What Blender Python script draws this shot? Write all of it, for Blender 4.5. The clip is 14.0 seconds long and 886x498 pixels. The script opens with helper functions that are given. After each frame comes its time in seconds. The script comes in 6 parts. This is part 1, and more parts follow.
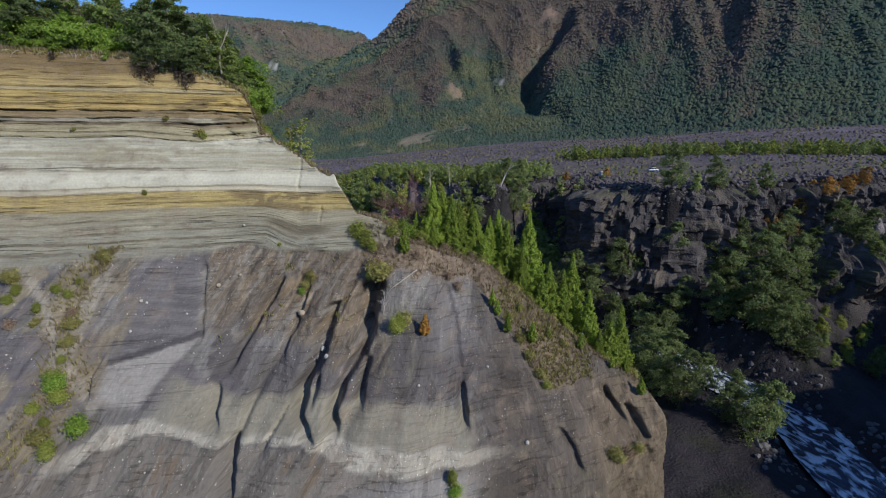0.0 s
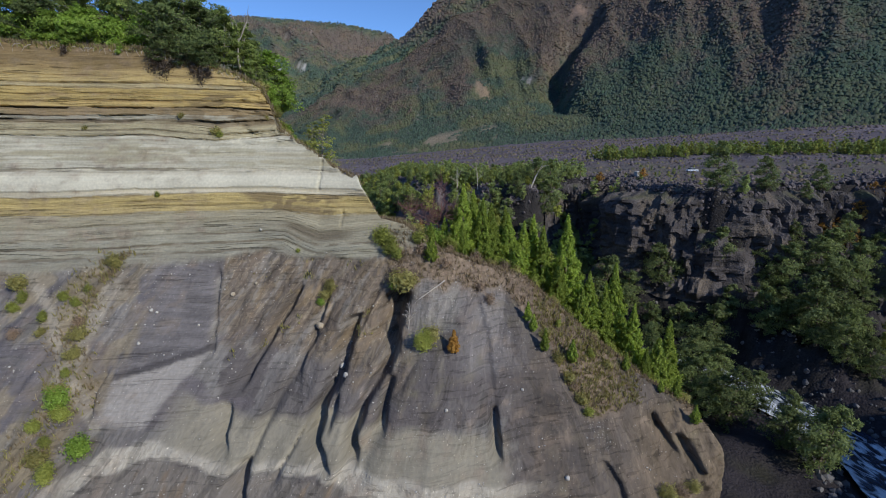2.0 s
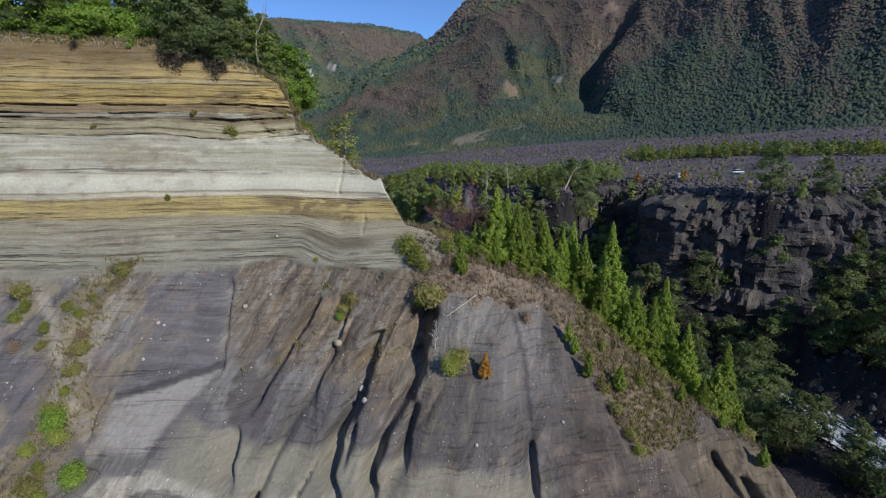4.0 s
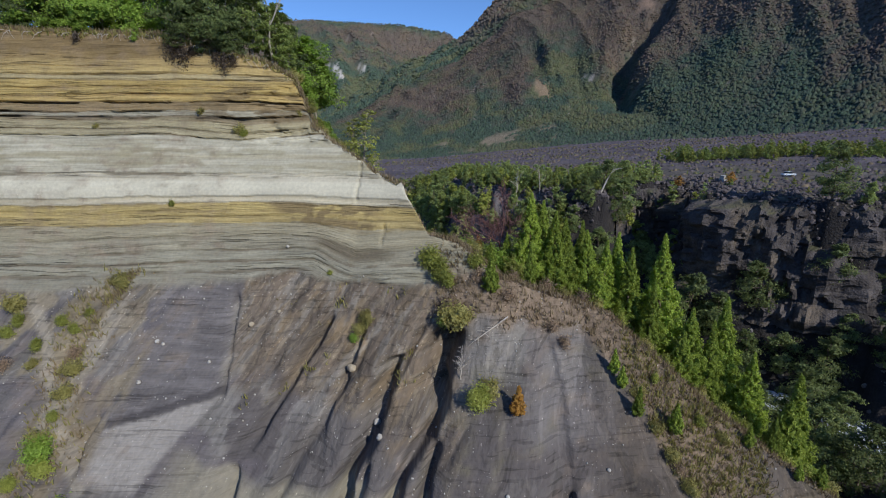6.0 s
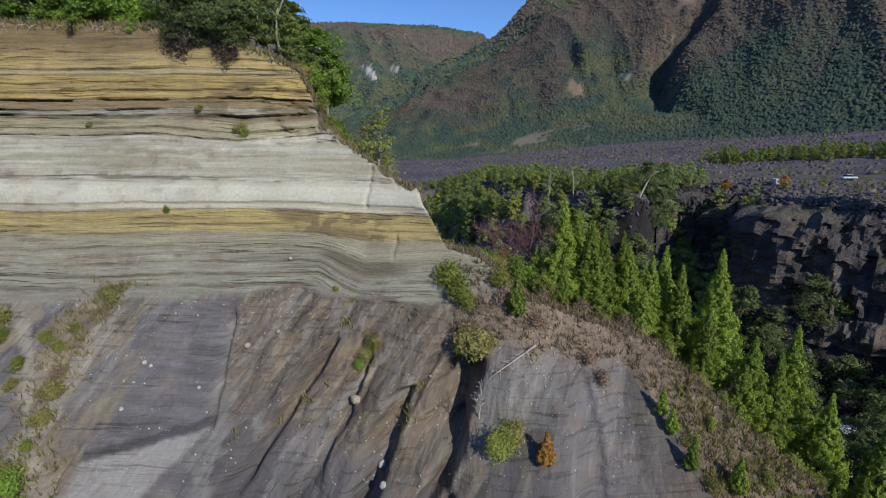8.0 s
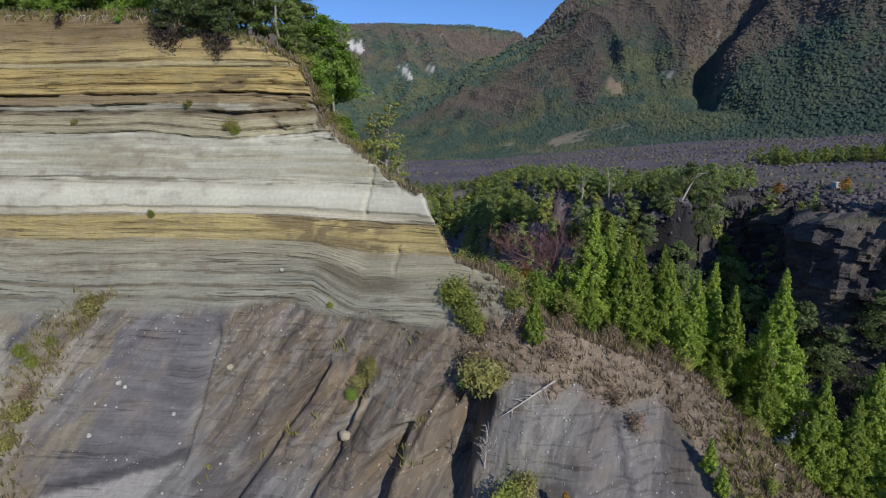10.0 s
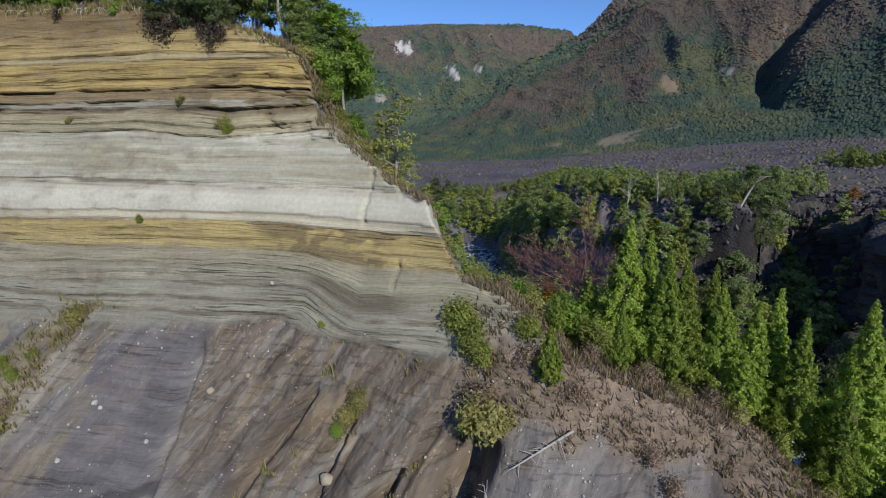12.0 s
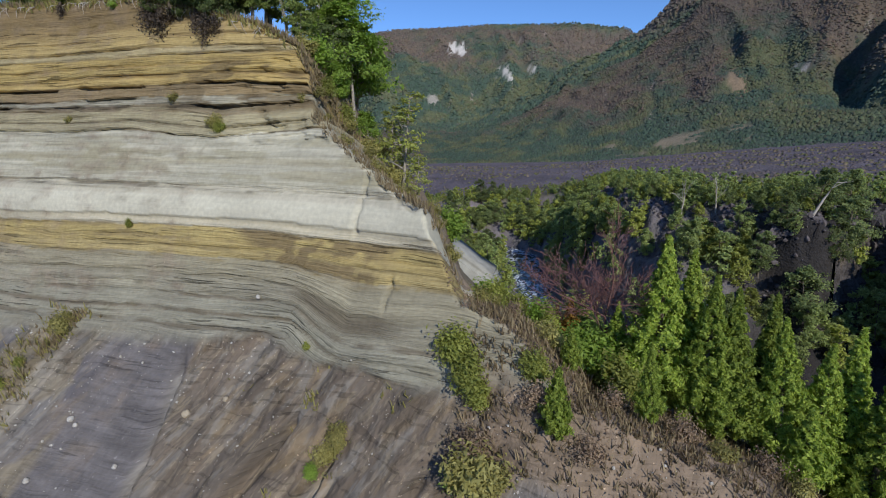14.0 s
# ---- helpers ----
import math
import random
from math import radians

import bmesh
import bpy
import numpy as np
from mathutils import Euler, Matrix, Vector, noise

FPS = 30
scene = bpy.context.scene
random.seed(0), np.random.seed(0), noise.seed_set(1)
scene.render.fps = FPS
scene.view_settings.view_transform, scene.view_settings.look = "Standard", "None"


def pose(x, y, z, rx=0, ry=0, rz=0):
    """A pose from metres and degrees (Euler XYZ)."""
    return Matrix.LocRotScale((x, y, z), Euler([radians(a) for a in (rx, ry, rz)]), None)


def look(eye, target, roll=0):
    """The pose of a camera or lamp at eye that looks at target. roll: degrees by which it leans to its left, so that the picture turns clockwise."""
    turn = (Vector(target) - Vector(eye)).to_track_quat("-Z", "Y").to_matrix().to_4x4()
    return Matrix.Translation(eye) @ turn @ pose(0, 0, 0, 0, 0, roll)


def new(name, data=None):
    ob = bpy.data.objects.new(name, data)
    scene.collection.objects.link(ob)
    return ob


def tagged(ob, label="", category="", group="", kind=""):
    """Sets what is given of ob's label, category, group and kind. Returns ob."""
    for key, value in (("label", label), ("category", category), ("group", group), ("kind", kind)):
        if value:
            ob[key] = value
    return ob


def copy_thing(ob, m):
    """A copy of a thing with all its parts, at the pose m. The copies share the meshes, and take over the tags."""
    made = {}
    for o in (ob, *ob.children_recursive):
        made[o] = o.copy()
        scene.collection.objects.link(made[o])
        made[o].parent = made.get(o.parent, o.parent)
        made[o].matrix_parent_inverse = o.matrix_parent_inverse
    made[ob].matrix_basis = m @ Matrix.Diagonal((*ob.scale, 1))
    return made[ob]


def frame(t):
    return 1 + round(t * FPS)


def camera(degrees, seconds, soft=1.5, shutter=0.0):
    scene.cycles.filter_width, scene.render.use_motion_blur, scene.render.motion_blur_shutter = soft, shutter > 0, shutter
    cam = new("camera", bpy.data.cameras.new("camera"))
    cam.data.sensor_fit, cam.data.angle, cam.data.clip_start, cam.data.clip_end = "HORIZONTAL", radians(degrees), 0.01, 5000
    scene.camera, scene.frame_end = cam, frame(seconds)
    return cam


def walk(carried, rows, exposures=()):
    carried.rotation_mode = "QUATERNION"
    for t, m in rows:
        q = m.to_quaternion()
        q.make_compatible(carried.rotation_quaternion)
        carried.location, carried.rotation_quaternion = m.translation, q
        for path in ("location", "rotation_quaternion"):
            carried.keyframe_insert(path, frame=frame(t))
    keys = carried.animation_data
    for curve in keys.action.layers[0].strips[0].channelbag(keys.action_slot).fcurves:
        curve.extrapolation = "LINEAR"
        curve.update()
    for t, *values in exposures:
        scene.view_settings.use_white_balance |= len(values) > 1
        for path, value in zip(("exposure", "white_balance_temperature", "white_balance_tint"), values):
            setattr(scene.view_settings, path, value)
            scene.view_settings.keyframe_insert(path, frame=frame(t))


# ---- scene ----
cam = camera(83.9, 14.0, 1.0)
METRES, EYE, TILT, LEAN, TURN = 44.0, 60.0, -12.0, -0.5, 0.0
ROWS = [
    (0.0, 0.0, 0.0, 0.0, 0.0, 0.0, -0.0),
    (0.5, -0.0037, 0.0312, 0.0062, 0.72, -0.0, -0.16),
    (1.0, -0.0085, 0.0649, 0.0128, 1.47, -0.04, -0.32),
    (1.5, -0.0133, 0.0958, 0.0192, 2.1, -0.07, -0.45),
    (2.0, -0.0182, 0.1288, 0.0264, 2.85, -0.1, -0.61),
    (2.5, -0.0226, 0.1597, 0.0324, 3.56, -0.11, -0.78),
    (3.0, -0.0276, 0.1942, 0.0391, 4.37, -0.13, -0.96),
    (5.5, -0.051, 0.3705, 0.0786, 8.23, -0.21, -1.78),
    (6.0, -0.055, 0.4079, 0.0868, 9.08, -0.24, -1.94),
    (6.5, -0.0575, 0.4425, 0.0947, 9.9, -0.25, -2.08),
    (7.0, -0.0582, 0.4803, 0.1026, 10.82, -0.25, -2.26),
    (7.5, -0.0574, 0.5155, 0.1099, 11.66, -0.28, -2.44),
    (8.0, -0.0558, 0.5537, 0.1175, 12.64, -0.31, -2.65),
    (10.5, -0.0346, 0.7334, 0.1523, 17.74, -0.6, -3.75),
    (11.0, -0.0287, 0.7698, 0.1593, 19.06, -0.68, -4.01),
    (11.5, -0.0231, 0.8026, 0.166, 20.34, -0.74, -4.26),
    (12.0, -0.0173, 0.8378, 0.1737, 21.78, -0.83, -4.55),
    (12.5, -0.0116, 0.8703, 0.1806, 23.13, -0.92, -4.82),
    (13.0, -0.0054, 0.9052, 0.188, 24.63, -1.02, -5.13),
    (13.5, -0.0001, 0.9367, 0.1944, 26.03, -1.12, -5.42),
    (14.0, 0.0056, 0.971, 0.2011, 27.59, -1.25, -5.75),
]
walk(cam, [(t, pose(0, 0, EYE, TILT, LEAN, TURN) @ pose(METRES * x, METRES * y, METRES * z, 90 + pitch, roll, yaw)) for t, x, y, z, yaw, pitch, roll in ROWS])

# ---- world, sun ----
SUN_AZ, SUN_EL = radians(134.0), radians(31.5)
SUN_DIR = Vector((math.sin(SUN_AZ) * math.cos(SUN_EL), math.cos(SUN_AZ) * math.cos(SUN_EL), math.sin(SUN_EL)))
world = bpy.data.worlds.new("sky")
world.use_nodes = True
scene.world = world
wn = world.node_tree
sky = wn.nodes.new("ShaderNodeTexSky")
sky.sky_type, sky.sun_disc = "NISHITA", False
sky.sun_elevation, sky.sun_rotation = SUN_EL, SUN_AZ
sky.altitude, sky.air_density, sky.dust_density, sky.ozone_density = 2500.0, 0.9, 0.0, 8.0
wn.links.new(sky.outputs[0], wn.nodes["Background"].inputs[0])
wn.nodes["Background"].inputs[1].default_value = 0.16
sun = new("sun", bpy.data.lights.new("sun", "SUN"))
sun.data.energy, sun.data.angle, sun.data.color = 3.4, radians(0.5), (1.0, 0.96, 0.88)
sun.matrix_world = look(SUN_DIR * 300, (0, 0, 0))


# ---- numeric helpers ----
def lerp_table(v, xs, ys):
    return np.interp(v, xs, ys)


def smooth(a, b, v):
    t = np.clip((v - a) / (b - a), 0.0, 1.0)
    return t * t * (3 - 2 * t)


def lattice(ix, iy, seed):
    h = (ix.astype(np.int64) * 374761393 + iy.astype(np.int64) * 668265263 + seed * 974634777) & 0xFFFFFFFF
    h = ((h ^ (h >> 13)) * 1274126177) & 0xFFFFFFFF
    h = ((h ^ (h >> 16)) * 2246822519) & 0xFFFFFFFF
    return ((h ^ (h >> 15)) & 0xFFFFFF) / float(0xFFFFFF)


def vnoise(x, y, seed=0):
    """Smooth noise, 0 to 1, on a unit lattice."""
    x, y = np.broadcast_arrays(np.asarray(x, float), np.asarray(y, float))
    ix, iy = np.floor(x), np.floor(y)
    fx, fy = x - ix, y - iy
    fx, fy = fx * fx * (3 - 2 * fx), fy * fy * (3 - 2 * fy)
    a, b = lattice(ix, iy, seed), lattice(ix + 1, iy, seed)
    c, d = lattice(ix, iy + 1, seed), lattice(ix + 1, iy + 1, seed)
    return (a * (1 - fx) + b * fx) * (1 - fy) + (c * (1 - fx) + d * fx) * fy


def fbm(x, y, seed=0, octaves=4, gain=0.5):
    """Layered noise, about -1 to 1."""
    total, amp, norm = 0.0, 1.0, 0.0
    for k in range(octaves):
        total = total + amp * (vnoise(np.asarray(x) * 2 ** k + 17.3 * k, np.asarray(y) * 2 ** k - 9.1 * k, seed + k) * 2 - 1)
        norm += amp
        amp *= gain
    return total / norm


def ridged(x, y, seed=0, octaves=4):
    total, amp, norm = 0.0, 1.0, 0.0
    for k in range(octaves):
        n = 1 - np.abs(vnoise(np.asarray(x) * 2 ** k + 5.7 * k, np.asarray(y) * 2 ** k + 3.3 * k, seed + k) * 2 - 1)
        total = total + amp * n * n
        norm += amp
        amp *= 0.5
    return total / norm


# ---- the cliff and its spur: depth of the face over x and height ----
def crest(x):
    """Height of the top edge of the face."""
    return lerp_table(x, (-100, -43, -31.6, -28.8, -26.4, -19.9, -17.8, -15.1, -13.9, -12.2, -9, -4.3, 7, 14, 22.7, 27, 29.5, 31.0, 35),
                      (73, 71.3, 68.5, 67, 61.6, 57.7, 56.4, 55.6, 53.2, 50.4, 49.6, 46.5, 42.5, 37, 31, 28.7, 25.5, 10, -4))


def face_base(x, z):
    along = lerp_table(x, (-100, -50, -20, -4, 30, 40), (-13.6, -5.2, 0, 0, 13.6, 17.6))
    back = lerp_table(z, (-5, 10, 21.5, 24, 30, 39, 41, 45, 48, 52, 54, 57, 63, 71, 78),
                      (-33, -31.5, -30.5, -27.5, -20, -9.2, -7.0, -3.4, -1.8, -0.6, 0.0, 0.8, 2.6, 4.9, 7))
    corner = 2.4 * smooth(-34, -27, x) * smooth(58, 64, z)
    y = 70.0 + along + back + corner
    # the river has cut the toe of the spur
    return np.where(x > 15, np.maximum(y, 45.2 + 0.92 * (x - 15)), y)


# beds of the upper wall: lower edge, colour, how far the bed stands out
BEDS = (
    (45.2, (0.30, 0.29, 0.27), 0.00), (45.9, (0.17, 0.15, 0.13), -0.05), (46.2, (0.33, 0.32, 0.29), 0.05), (46.9, (0.18, 0.155, 0.13), -0.10),
    (47.2, (0.34, 0.33, 0.30), 0.05), (47.9, (0.20, 0.175, 0.15), -0.08), (48.2, (0.35, 0.33, 0.29), 0.05), (49.4, (0.27, 0.25, 0.21), -0.03),
    (49.6, (0.37, 0.34, 0.28), 0.05), (50.7, (0.31, 0.255, 0.16), -0.08), (50.95, (0.46, 0.37, 0.20), 0.05), (51.45, (0.32, 0.26, 0.15), -0.10),
    (51.7, (0.48, 0.38, 0.19), 0.05), (52.05, (0.34, 0.27, 0.155), -0.10), (52.3, (0.50, 0.40, 0.20), 0.03), (52.75, (0.30, 0.24, 0.14), -0.06),
    (53.05, (0.52, 0.48, 0.42), 0.10), (53.8, (0.64, 0.62, 0.58), 0.28), (55.6, (0.56, 0.53, 0.49), 0.22), (56.1, (0.25, 0.23, 0.20), -0.10), (56.42, (0.50, 0.48, 0.44), 0.10),
    (58.0, (0.45, 0.42, 0.36), 0.02), (58.4, (0.52, 0.50, 0.46), 0.05), (60.35, (0.13, 0.105, 0.08), -0.38), (60.47, (0.42, 0.38, 0.29), 0.05),
    (61.05, (0.13, 0.105, 0.08), -0.38), (61.17, (0.39, 0.35, 0.26), 0.08), (62.05, (0.24, 0.20, 0.15), -0.12), (62.42, (0.10, 0.082, 0.065), -0.60),
    (62.62, (0.40, 0.38, 0.34), 0.10), (62.98, (0.10, 0.082, 0.065), -0.55), (63.15, (0.30, 0.23, 0.15), 0.05), (63.92, (0.09, 0.075, 0.06), -0.70),
    (64.15, (0.48, 0.36, 0.17), 0.10), (64.6, (0.32, 0.235, 0.12), -0.12), (64.9, (0.47, 0.36, 0.165), 0.08), (65.5, (0.36, 0.265, 0.13), -0.10), (65.75, (0.47, 0.355, 0.16), 0.08),
    (66.4, (0.31, 0.245, 0.15), -0.12), (66.55, (0.45, 0.38, 0.25), 0.05), (67.0, (0.25, 0.195, 0.12), -0.15), (67.12, (0.48, 0.37, 0.19), 0.05),
    (67.9, (0.28, 0.21, 0.125), -0.12), (68.02, (0.42, 0.32, 0.17), 0.05), (68.7, (0.30, 0.22, 0.12), 0.00), (69.6, (0.26, 0.19, 0.11), 0.00))
BED_Z = np.array([b[0] for b in BEDS])
BED_C = np.array([b[1] for b in BEDS])
BED_D = np.array([b[2] for b in BEDS])


def bed_level(x, z):
    """Height within the pile of beds, which sag and swell along the wall."""
    hi = lerp_table(x, (-100, -53, -42, -33.5, -26, -18, 0), (0.3, 0.0, 0.15, -0.45, 0.45, 0.5, 0.5))
    mid = lerp_table(x, (-100, -53, -42, -33.5, -26, -15, 0), (-0.4, -0.15, 0.25, 0.3, 0.45, 0.1, 0.0))
    low = lerp_table(x, (-100, -53, -42, -33, -27, -24.5, -22, -20, -14, 0), (-0.6, -0.4, 0.1, 0.2, 0.4, 0.4, -0.6, -1.15, -0.7, -0.5))
    k1, k2 = smooth(47.5, 52.5, z), smooth(57, 61, z) * smooth(64.2, 61.5, z)
    sag = low * (1 - k1) + mid * k1
    sag = sag * (1 - k2) + hi * k2
    sag = sag * (1 - 0.8 * smooth(54, 56, z) * smooth(59.5, 58, z)) * (1 - 0.6 * smooth(63, 64.5, z))
    loose = 1 - 0.8 * smooth(53, 54, z) * smooth(60, 59, z)
    return z - sag + 0.16 * fbm(x / 7, z / 3, 40, 3) + loose * (0.17 * fbm(x / 11, z / 1.3, 39, 2) + 0.07 * fbm(x / 1.6, z / 0.6, 41, 3))


# gullies and clefts of the ash slope: (x, z) down the line, half width, depth
GULLIES = (
    (((-13.8, 39.5), (-14.5, 37.3), (-14.7, 34.5), (-16.1, 32.0), (-15.9, 30.3), (-14.0, 28.6)), 0.90, 3.51),
    (((-8.6, 37.5), (-9.7, 34.8), (-11.6, 32.5), (-12.1, 30.6), (-11.6, 28.6)), 0.72, 2.97),
    (((-8.8, 34.6), (-9.1, 32.5), (-9.3, 30.6)), 0.54, 1.76),
    (((-14.3, 33.4), (-14.7, 31.0)), 0.48, 1.49),
    (((2.5, 31.8), (2.6, 30.0), (3.1, 28.2)), 0.60, 2.16),
    (((-21.3, 42.2), (-22.3, 40.0), (-23.3, 37.9), (-24.3, 35.6), (-25.2, 33.5)), 0.60, 1.62),
    (((-26.0, 32.6), (-25.5, 30.6), (-24.3, 29.4)), 0.84, 1.62),
    (((-22.2, 28.9), (-22.3, 27.0), (-21.5, 24.5)), 0.72, 2.16),
    (((-8.4, 41.8), (-9.4, 39.8), (-9.7, 37.6), (-10.1, 36.2)), 1.55, 5.6),
    (((-31.7, 44.3), (-30.2, 38.6), (-29.2, 36.4)), 0.42, 0.61),
    (((-17.6, 41.5), (-18.6, 38.5), (-18.4, 36.8)), 0.48, 1.08),
    (((-11.5, 42.0), (-13.0, 39.0), (-13.8, 37.0)), 0.48, 0.94),
    (((0.2, 41.5), (1.2, 38.5), (1.8, 34.5), (2.4, 32.0)), 1.08, 0.81),
    (((14.0, 27.0), (15.5, 25.0), (16.2, 23.0)), 0.72, 1.22),
    (((21.6, 29.0), (22.2, 27.6), (23.8, 25.2)), 0.60, 1.62),
    (((24.4, 27.0), (25.2, 25.5), (26.0, 24.0)), 0.66, 2.03),
    (((-39.6, 35.5), (-40.1, 33.6), (-39.2, 32.0)), 0.48, 0.94))


def pale_line(x):
    return lerp_table(x, (-60, -40, -37, -35.6, -31.5, -27.7, -23.2, -15, -8.5, 1.3, 9.8, 16), (27, 28, 29, 30.1, 30.6, 29.7, 28.6, 28.9, 28.1, 27.2, 26.0, 25.5))


def rill(x):
    """Sideways run of the rills, in metres for each metre of height."""
    return lerp_table(x, (-48, -40, -12, -6, 3, 10, 20), (0.3, 0.42, 0.42, 0.2, 0.16, -0.2, -0.25))


def rough_soil(x, z):
    """Where the slope is broken brown soil and not smooth ash."""
    edge = 0.9 * fbm(x / 2.5, z / 2.5, 96, 3)
    return smooth(-31.2, -30.2, x + rill(x) * 0.35 * (z - 42) + edge) * smooth(-6, -9, x + edge) * smooth(35.2, 38.0, z + 2.0 * edge + 0.18 * (x + 20))


def slope_relief(x, z):
    """How far the ash slope stands back (positive) from its even line."""
    u = x - rill(x) * (z - 40) + 1.0 * fbm(x / 6, z / 6, 50, 3)
    soft = smooth(-40, -38, x) * smooth(-29, -31, x) * smooth(30.5, 32, z) * smooth(45, 44, z)
    soil = rough_soil(x, z)
    west = smooth(-37, -41, x)
    big = 1.0 * fbm(u / 5.0, z / 13, 51, 2) + 0.22 * fbm(x / 2.4, z / 2.8, 46, 3)
    ribs = (0.38 + 0.62 * soil + 0.6 * west) * (ridged(u / 3.4, z / 10, 52, 3) - 0.5)
    # rounded buttresses parted by narrow rills
    butt = smooth(-31, -27, x) * smooth(4, -4, x) * smooth(26, 29, z) * smooth(43, 39, z)
    ribs = ribs + butt * (1.5 * smooth(0.62, 0.98, ridged((u + 1.2 * fbm(x / 3, z / 4, 19, 2)) / 5.2, z / 16, 18, 2)) + 0.5 * fbm(x / 3.2, z / 2.4, 17, 3))
    fine = 0.05 * fbm(u / 0.9, z / 2.6, 53, 3) + 0.05 * fbm(x / 0.6, z / 0.6, 54, 2)
    broken = np.clip(soil + 0.7 * west, 0, 1)
    crag = smooth(0.0, 0.4, fbm(u / 4, z / 5, 47, 3)) * broken
    fine = fine + broken * (0.16 * fbm(u / 0.8, z / 2.0, 37, 3) + 0.14 * fbm(x / 0.7, z / 0.6, 36, 2)) + crag * 0.40 * (ridged(x / 1.8, z / 2.0, 48, 3) - 0.5)
    # thin ledges where the ash is laminated
    ledge = smooth(0.35, 0.6, vnoise(x / 7, z / 5, 35)) * (1 - soil) * smooth(46, 43, z)
    fine = fine + 0.16 * ledge * (vnoise(x / 5, (z + 0.08 * x) / 0.35, 34) - 0.5)
    out = (big + ribs + fine) * (1 - 0.72 * soft)
    for line, half, depth in GULLIES:
        zs = np.array([p[1] for p in line][::-1])
        gx = np.interp(z, zs, np.array([p[0] for p in line][::-1])) + 0.22 * fbm(z / 1.3, z * 0 + half * 9, 55, 3)
        ends = smooth(zs[0] - 0.5, zs[0] + 0.7, z) * smooth(zs[-1] + 0.6, zs[-1] - 0.9, z)
        t = (x - gx) / (half * (0.75 + 0.5 * vnoise(z / 1.1, z * 0 + 3.3, 56)))
        out = out + depth * ends * np.where(t < 0, np.exp(-np.abs(t / 1.15) ** 2.5), np.exp(-np.abs(t / 0.62) ** 3))
    pl = pale_line(x) + 0.25 * fbm(x / 2, x * 0, 57, 2)
    out = out - 0.55 * smooth(pl - 1.2, pl, z) * smooth(pl + 1.5, pl + 0.2, z) * smooth(14, 8, x)
    end = smooth(19, 24, x) * smooth(31, 28, z)
    return out + end * (1.3 * fbm(x / 2.5, z / 2.2, 58, 4) + 0.5 * fbm(x / 0.8, z / 0.7, 59, 3))


def slope_top(x):
    """Height at which the bedded wall gives way to the ash slope."""
    return lerp_table(x, (-100, -50, -45, -38, -31, -27, -22, -16, -12, -8, 40), (44.0, 44.4, 44.8, 45.0, 45.4, 46.2, 45.6, 45.2, 45.6, 47, 47)) + 0.5 * fbm(x / 3, x * 0 + 1, 60, 3)


def face(x, z):
    """Depth y of the face at x and height z."""
    base = face_base(x, z)
    k = smooth(-0.5, 0.6, z - slope_top(x))
    lev = bed_level(x, z)
    i = np.clip(np.searchsorted(BED_Z, lev) - 1, 0, len(BED_Z) - 1)
    patchy = 1.15 * smooth(0.28, 0.72, 0.65 * vnoise(x / 5.0, lev / 0.5, 42) + 0.35 * vnoise(x / 1.3, lev / 0.4, 15))
    d = np.where(BED_D[i] < 0, BED_D[i] * patchy, BED_D[i])
    ledge = 0.16 * (vnoise(x / 6.0, lev / 0.22, 43) - 0.5) + 0.10 * fbm(x / 2.5, z / 1.2, 44, 3) + 0.5 * fbm(x / 9, z / 6, 45, 2)
    smooth_bed = smooth(53.2, 53.6, lev) * smooth(56.1, 55.8, lev)
    bulge = 0.24 * np.sin(np.clip((lev - 53.2) / 2.9, 0, 1) * math.pi) * smooth_bed
    wall = -d + ledge * (1 - 0.85 * smooth_bed) - bulge
    crumble = smooth(-36, -29, x) * smooth(58.8, 60.5, z)
    wall = wall + crumble * (0.55 * fbm(x / 1.6, z / 0.8, 13, 3) + 0.35 * (lattice(np.floor(x / 0.9 + 0.4 * np.floor(z / 0.5)), np.floor(lev / 0.42), 12) - 0.5))
    for cx, drift, z0, z1 in ((-20.4, 0.2, 53.6, 58.2), (-17.2, 0.1, 49.2, 51.4)):
        gap = np.abs(x - cx - drift * (z - z0) / 2 + 0.12 * fbm(z / 0.7, z * 0 + cx, 23, 2))
        wall = wall + 0.3 * smooth(0.16, 0.05, gap) * smooth(z0 - 0.2, z0 + 0.2, z) * smooth(z1 + 0.2, z1 - 0.2, z)
    return base + wall * k + slope_relief(x, z) * (1 - k)


def back_height(x, d):
    """Height of the ground d metres behind the top edge."""
    top = crest(x + lerp_table(x, (-32, -26, -19, -14, -8), (0.35, 0.4, 0.5, 0.5, 0.0)) * np.minimum(d, 14) + 1.15 * np.clip(d - 14, 0, None) * smooth(-8, -14, x))
    fall = lerp_table(x, (-100, -36, -27, -18, -10, 0, 14, 30), (-0.02, 0.02, 0.12, 0.25, 0.32, 0.30, 0.22, 0.5))
    steep = lerp_table(x, (-100, -30, -12, 30), (0.0, 0.1, 0.5, 0.7))
    return top - fall * d * smooth(0, 5, d) - steep * np.clip(d - 12, 0, None)


# ---- the gorge and the far country ----
RIM = ((110, -300), (100, -60), (104, 20), (136, 60), (168, 100), (152, 134), (116, 141), (88, 139), (66, 134), (45, 147), (49, 188), (27, 188), (18, 160), (-8, 178),
       (-30, 225), (-46, 285), (-66, 307), (-92, 293), (-117, 277), (-142, 262), (-300, 235), (-500, 260))
RIVER = ((75, -300), (66, 0), (66, 69), (71, 88), (58, 118), (30, 128), (0, 140), (-32, 172), (-58, 222), (-66, 244), (-84, 256), (-112, 240), (-145, 226), (-300, 195), (-500, 205))


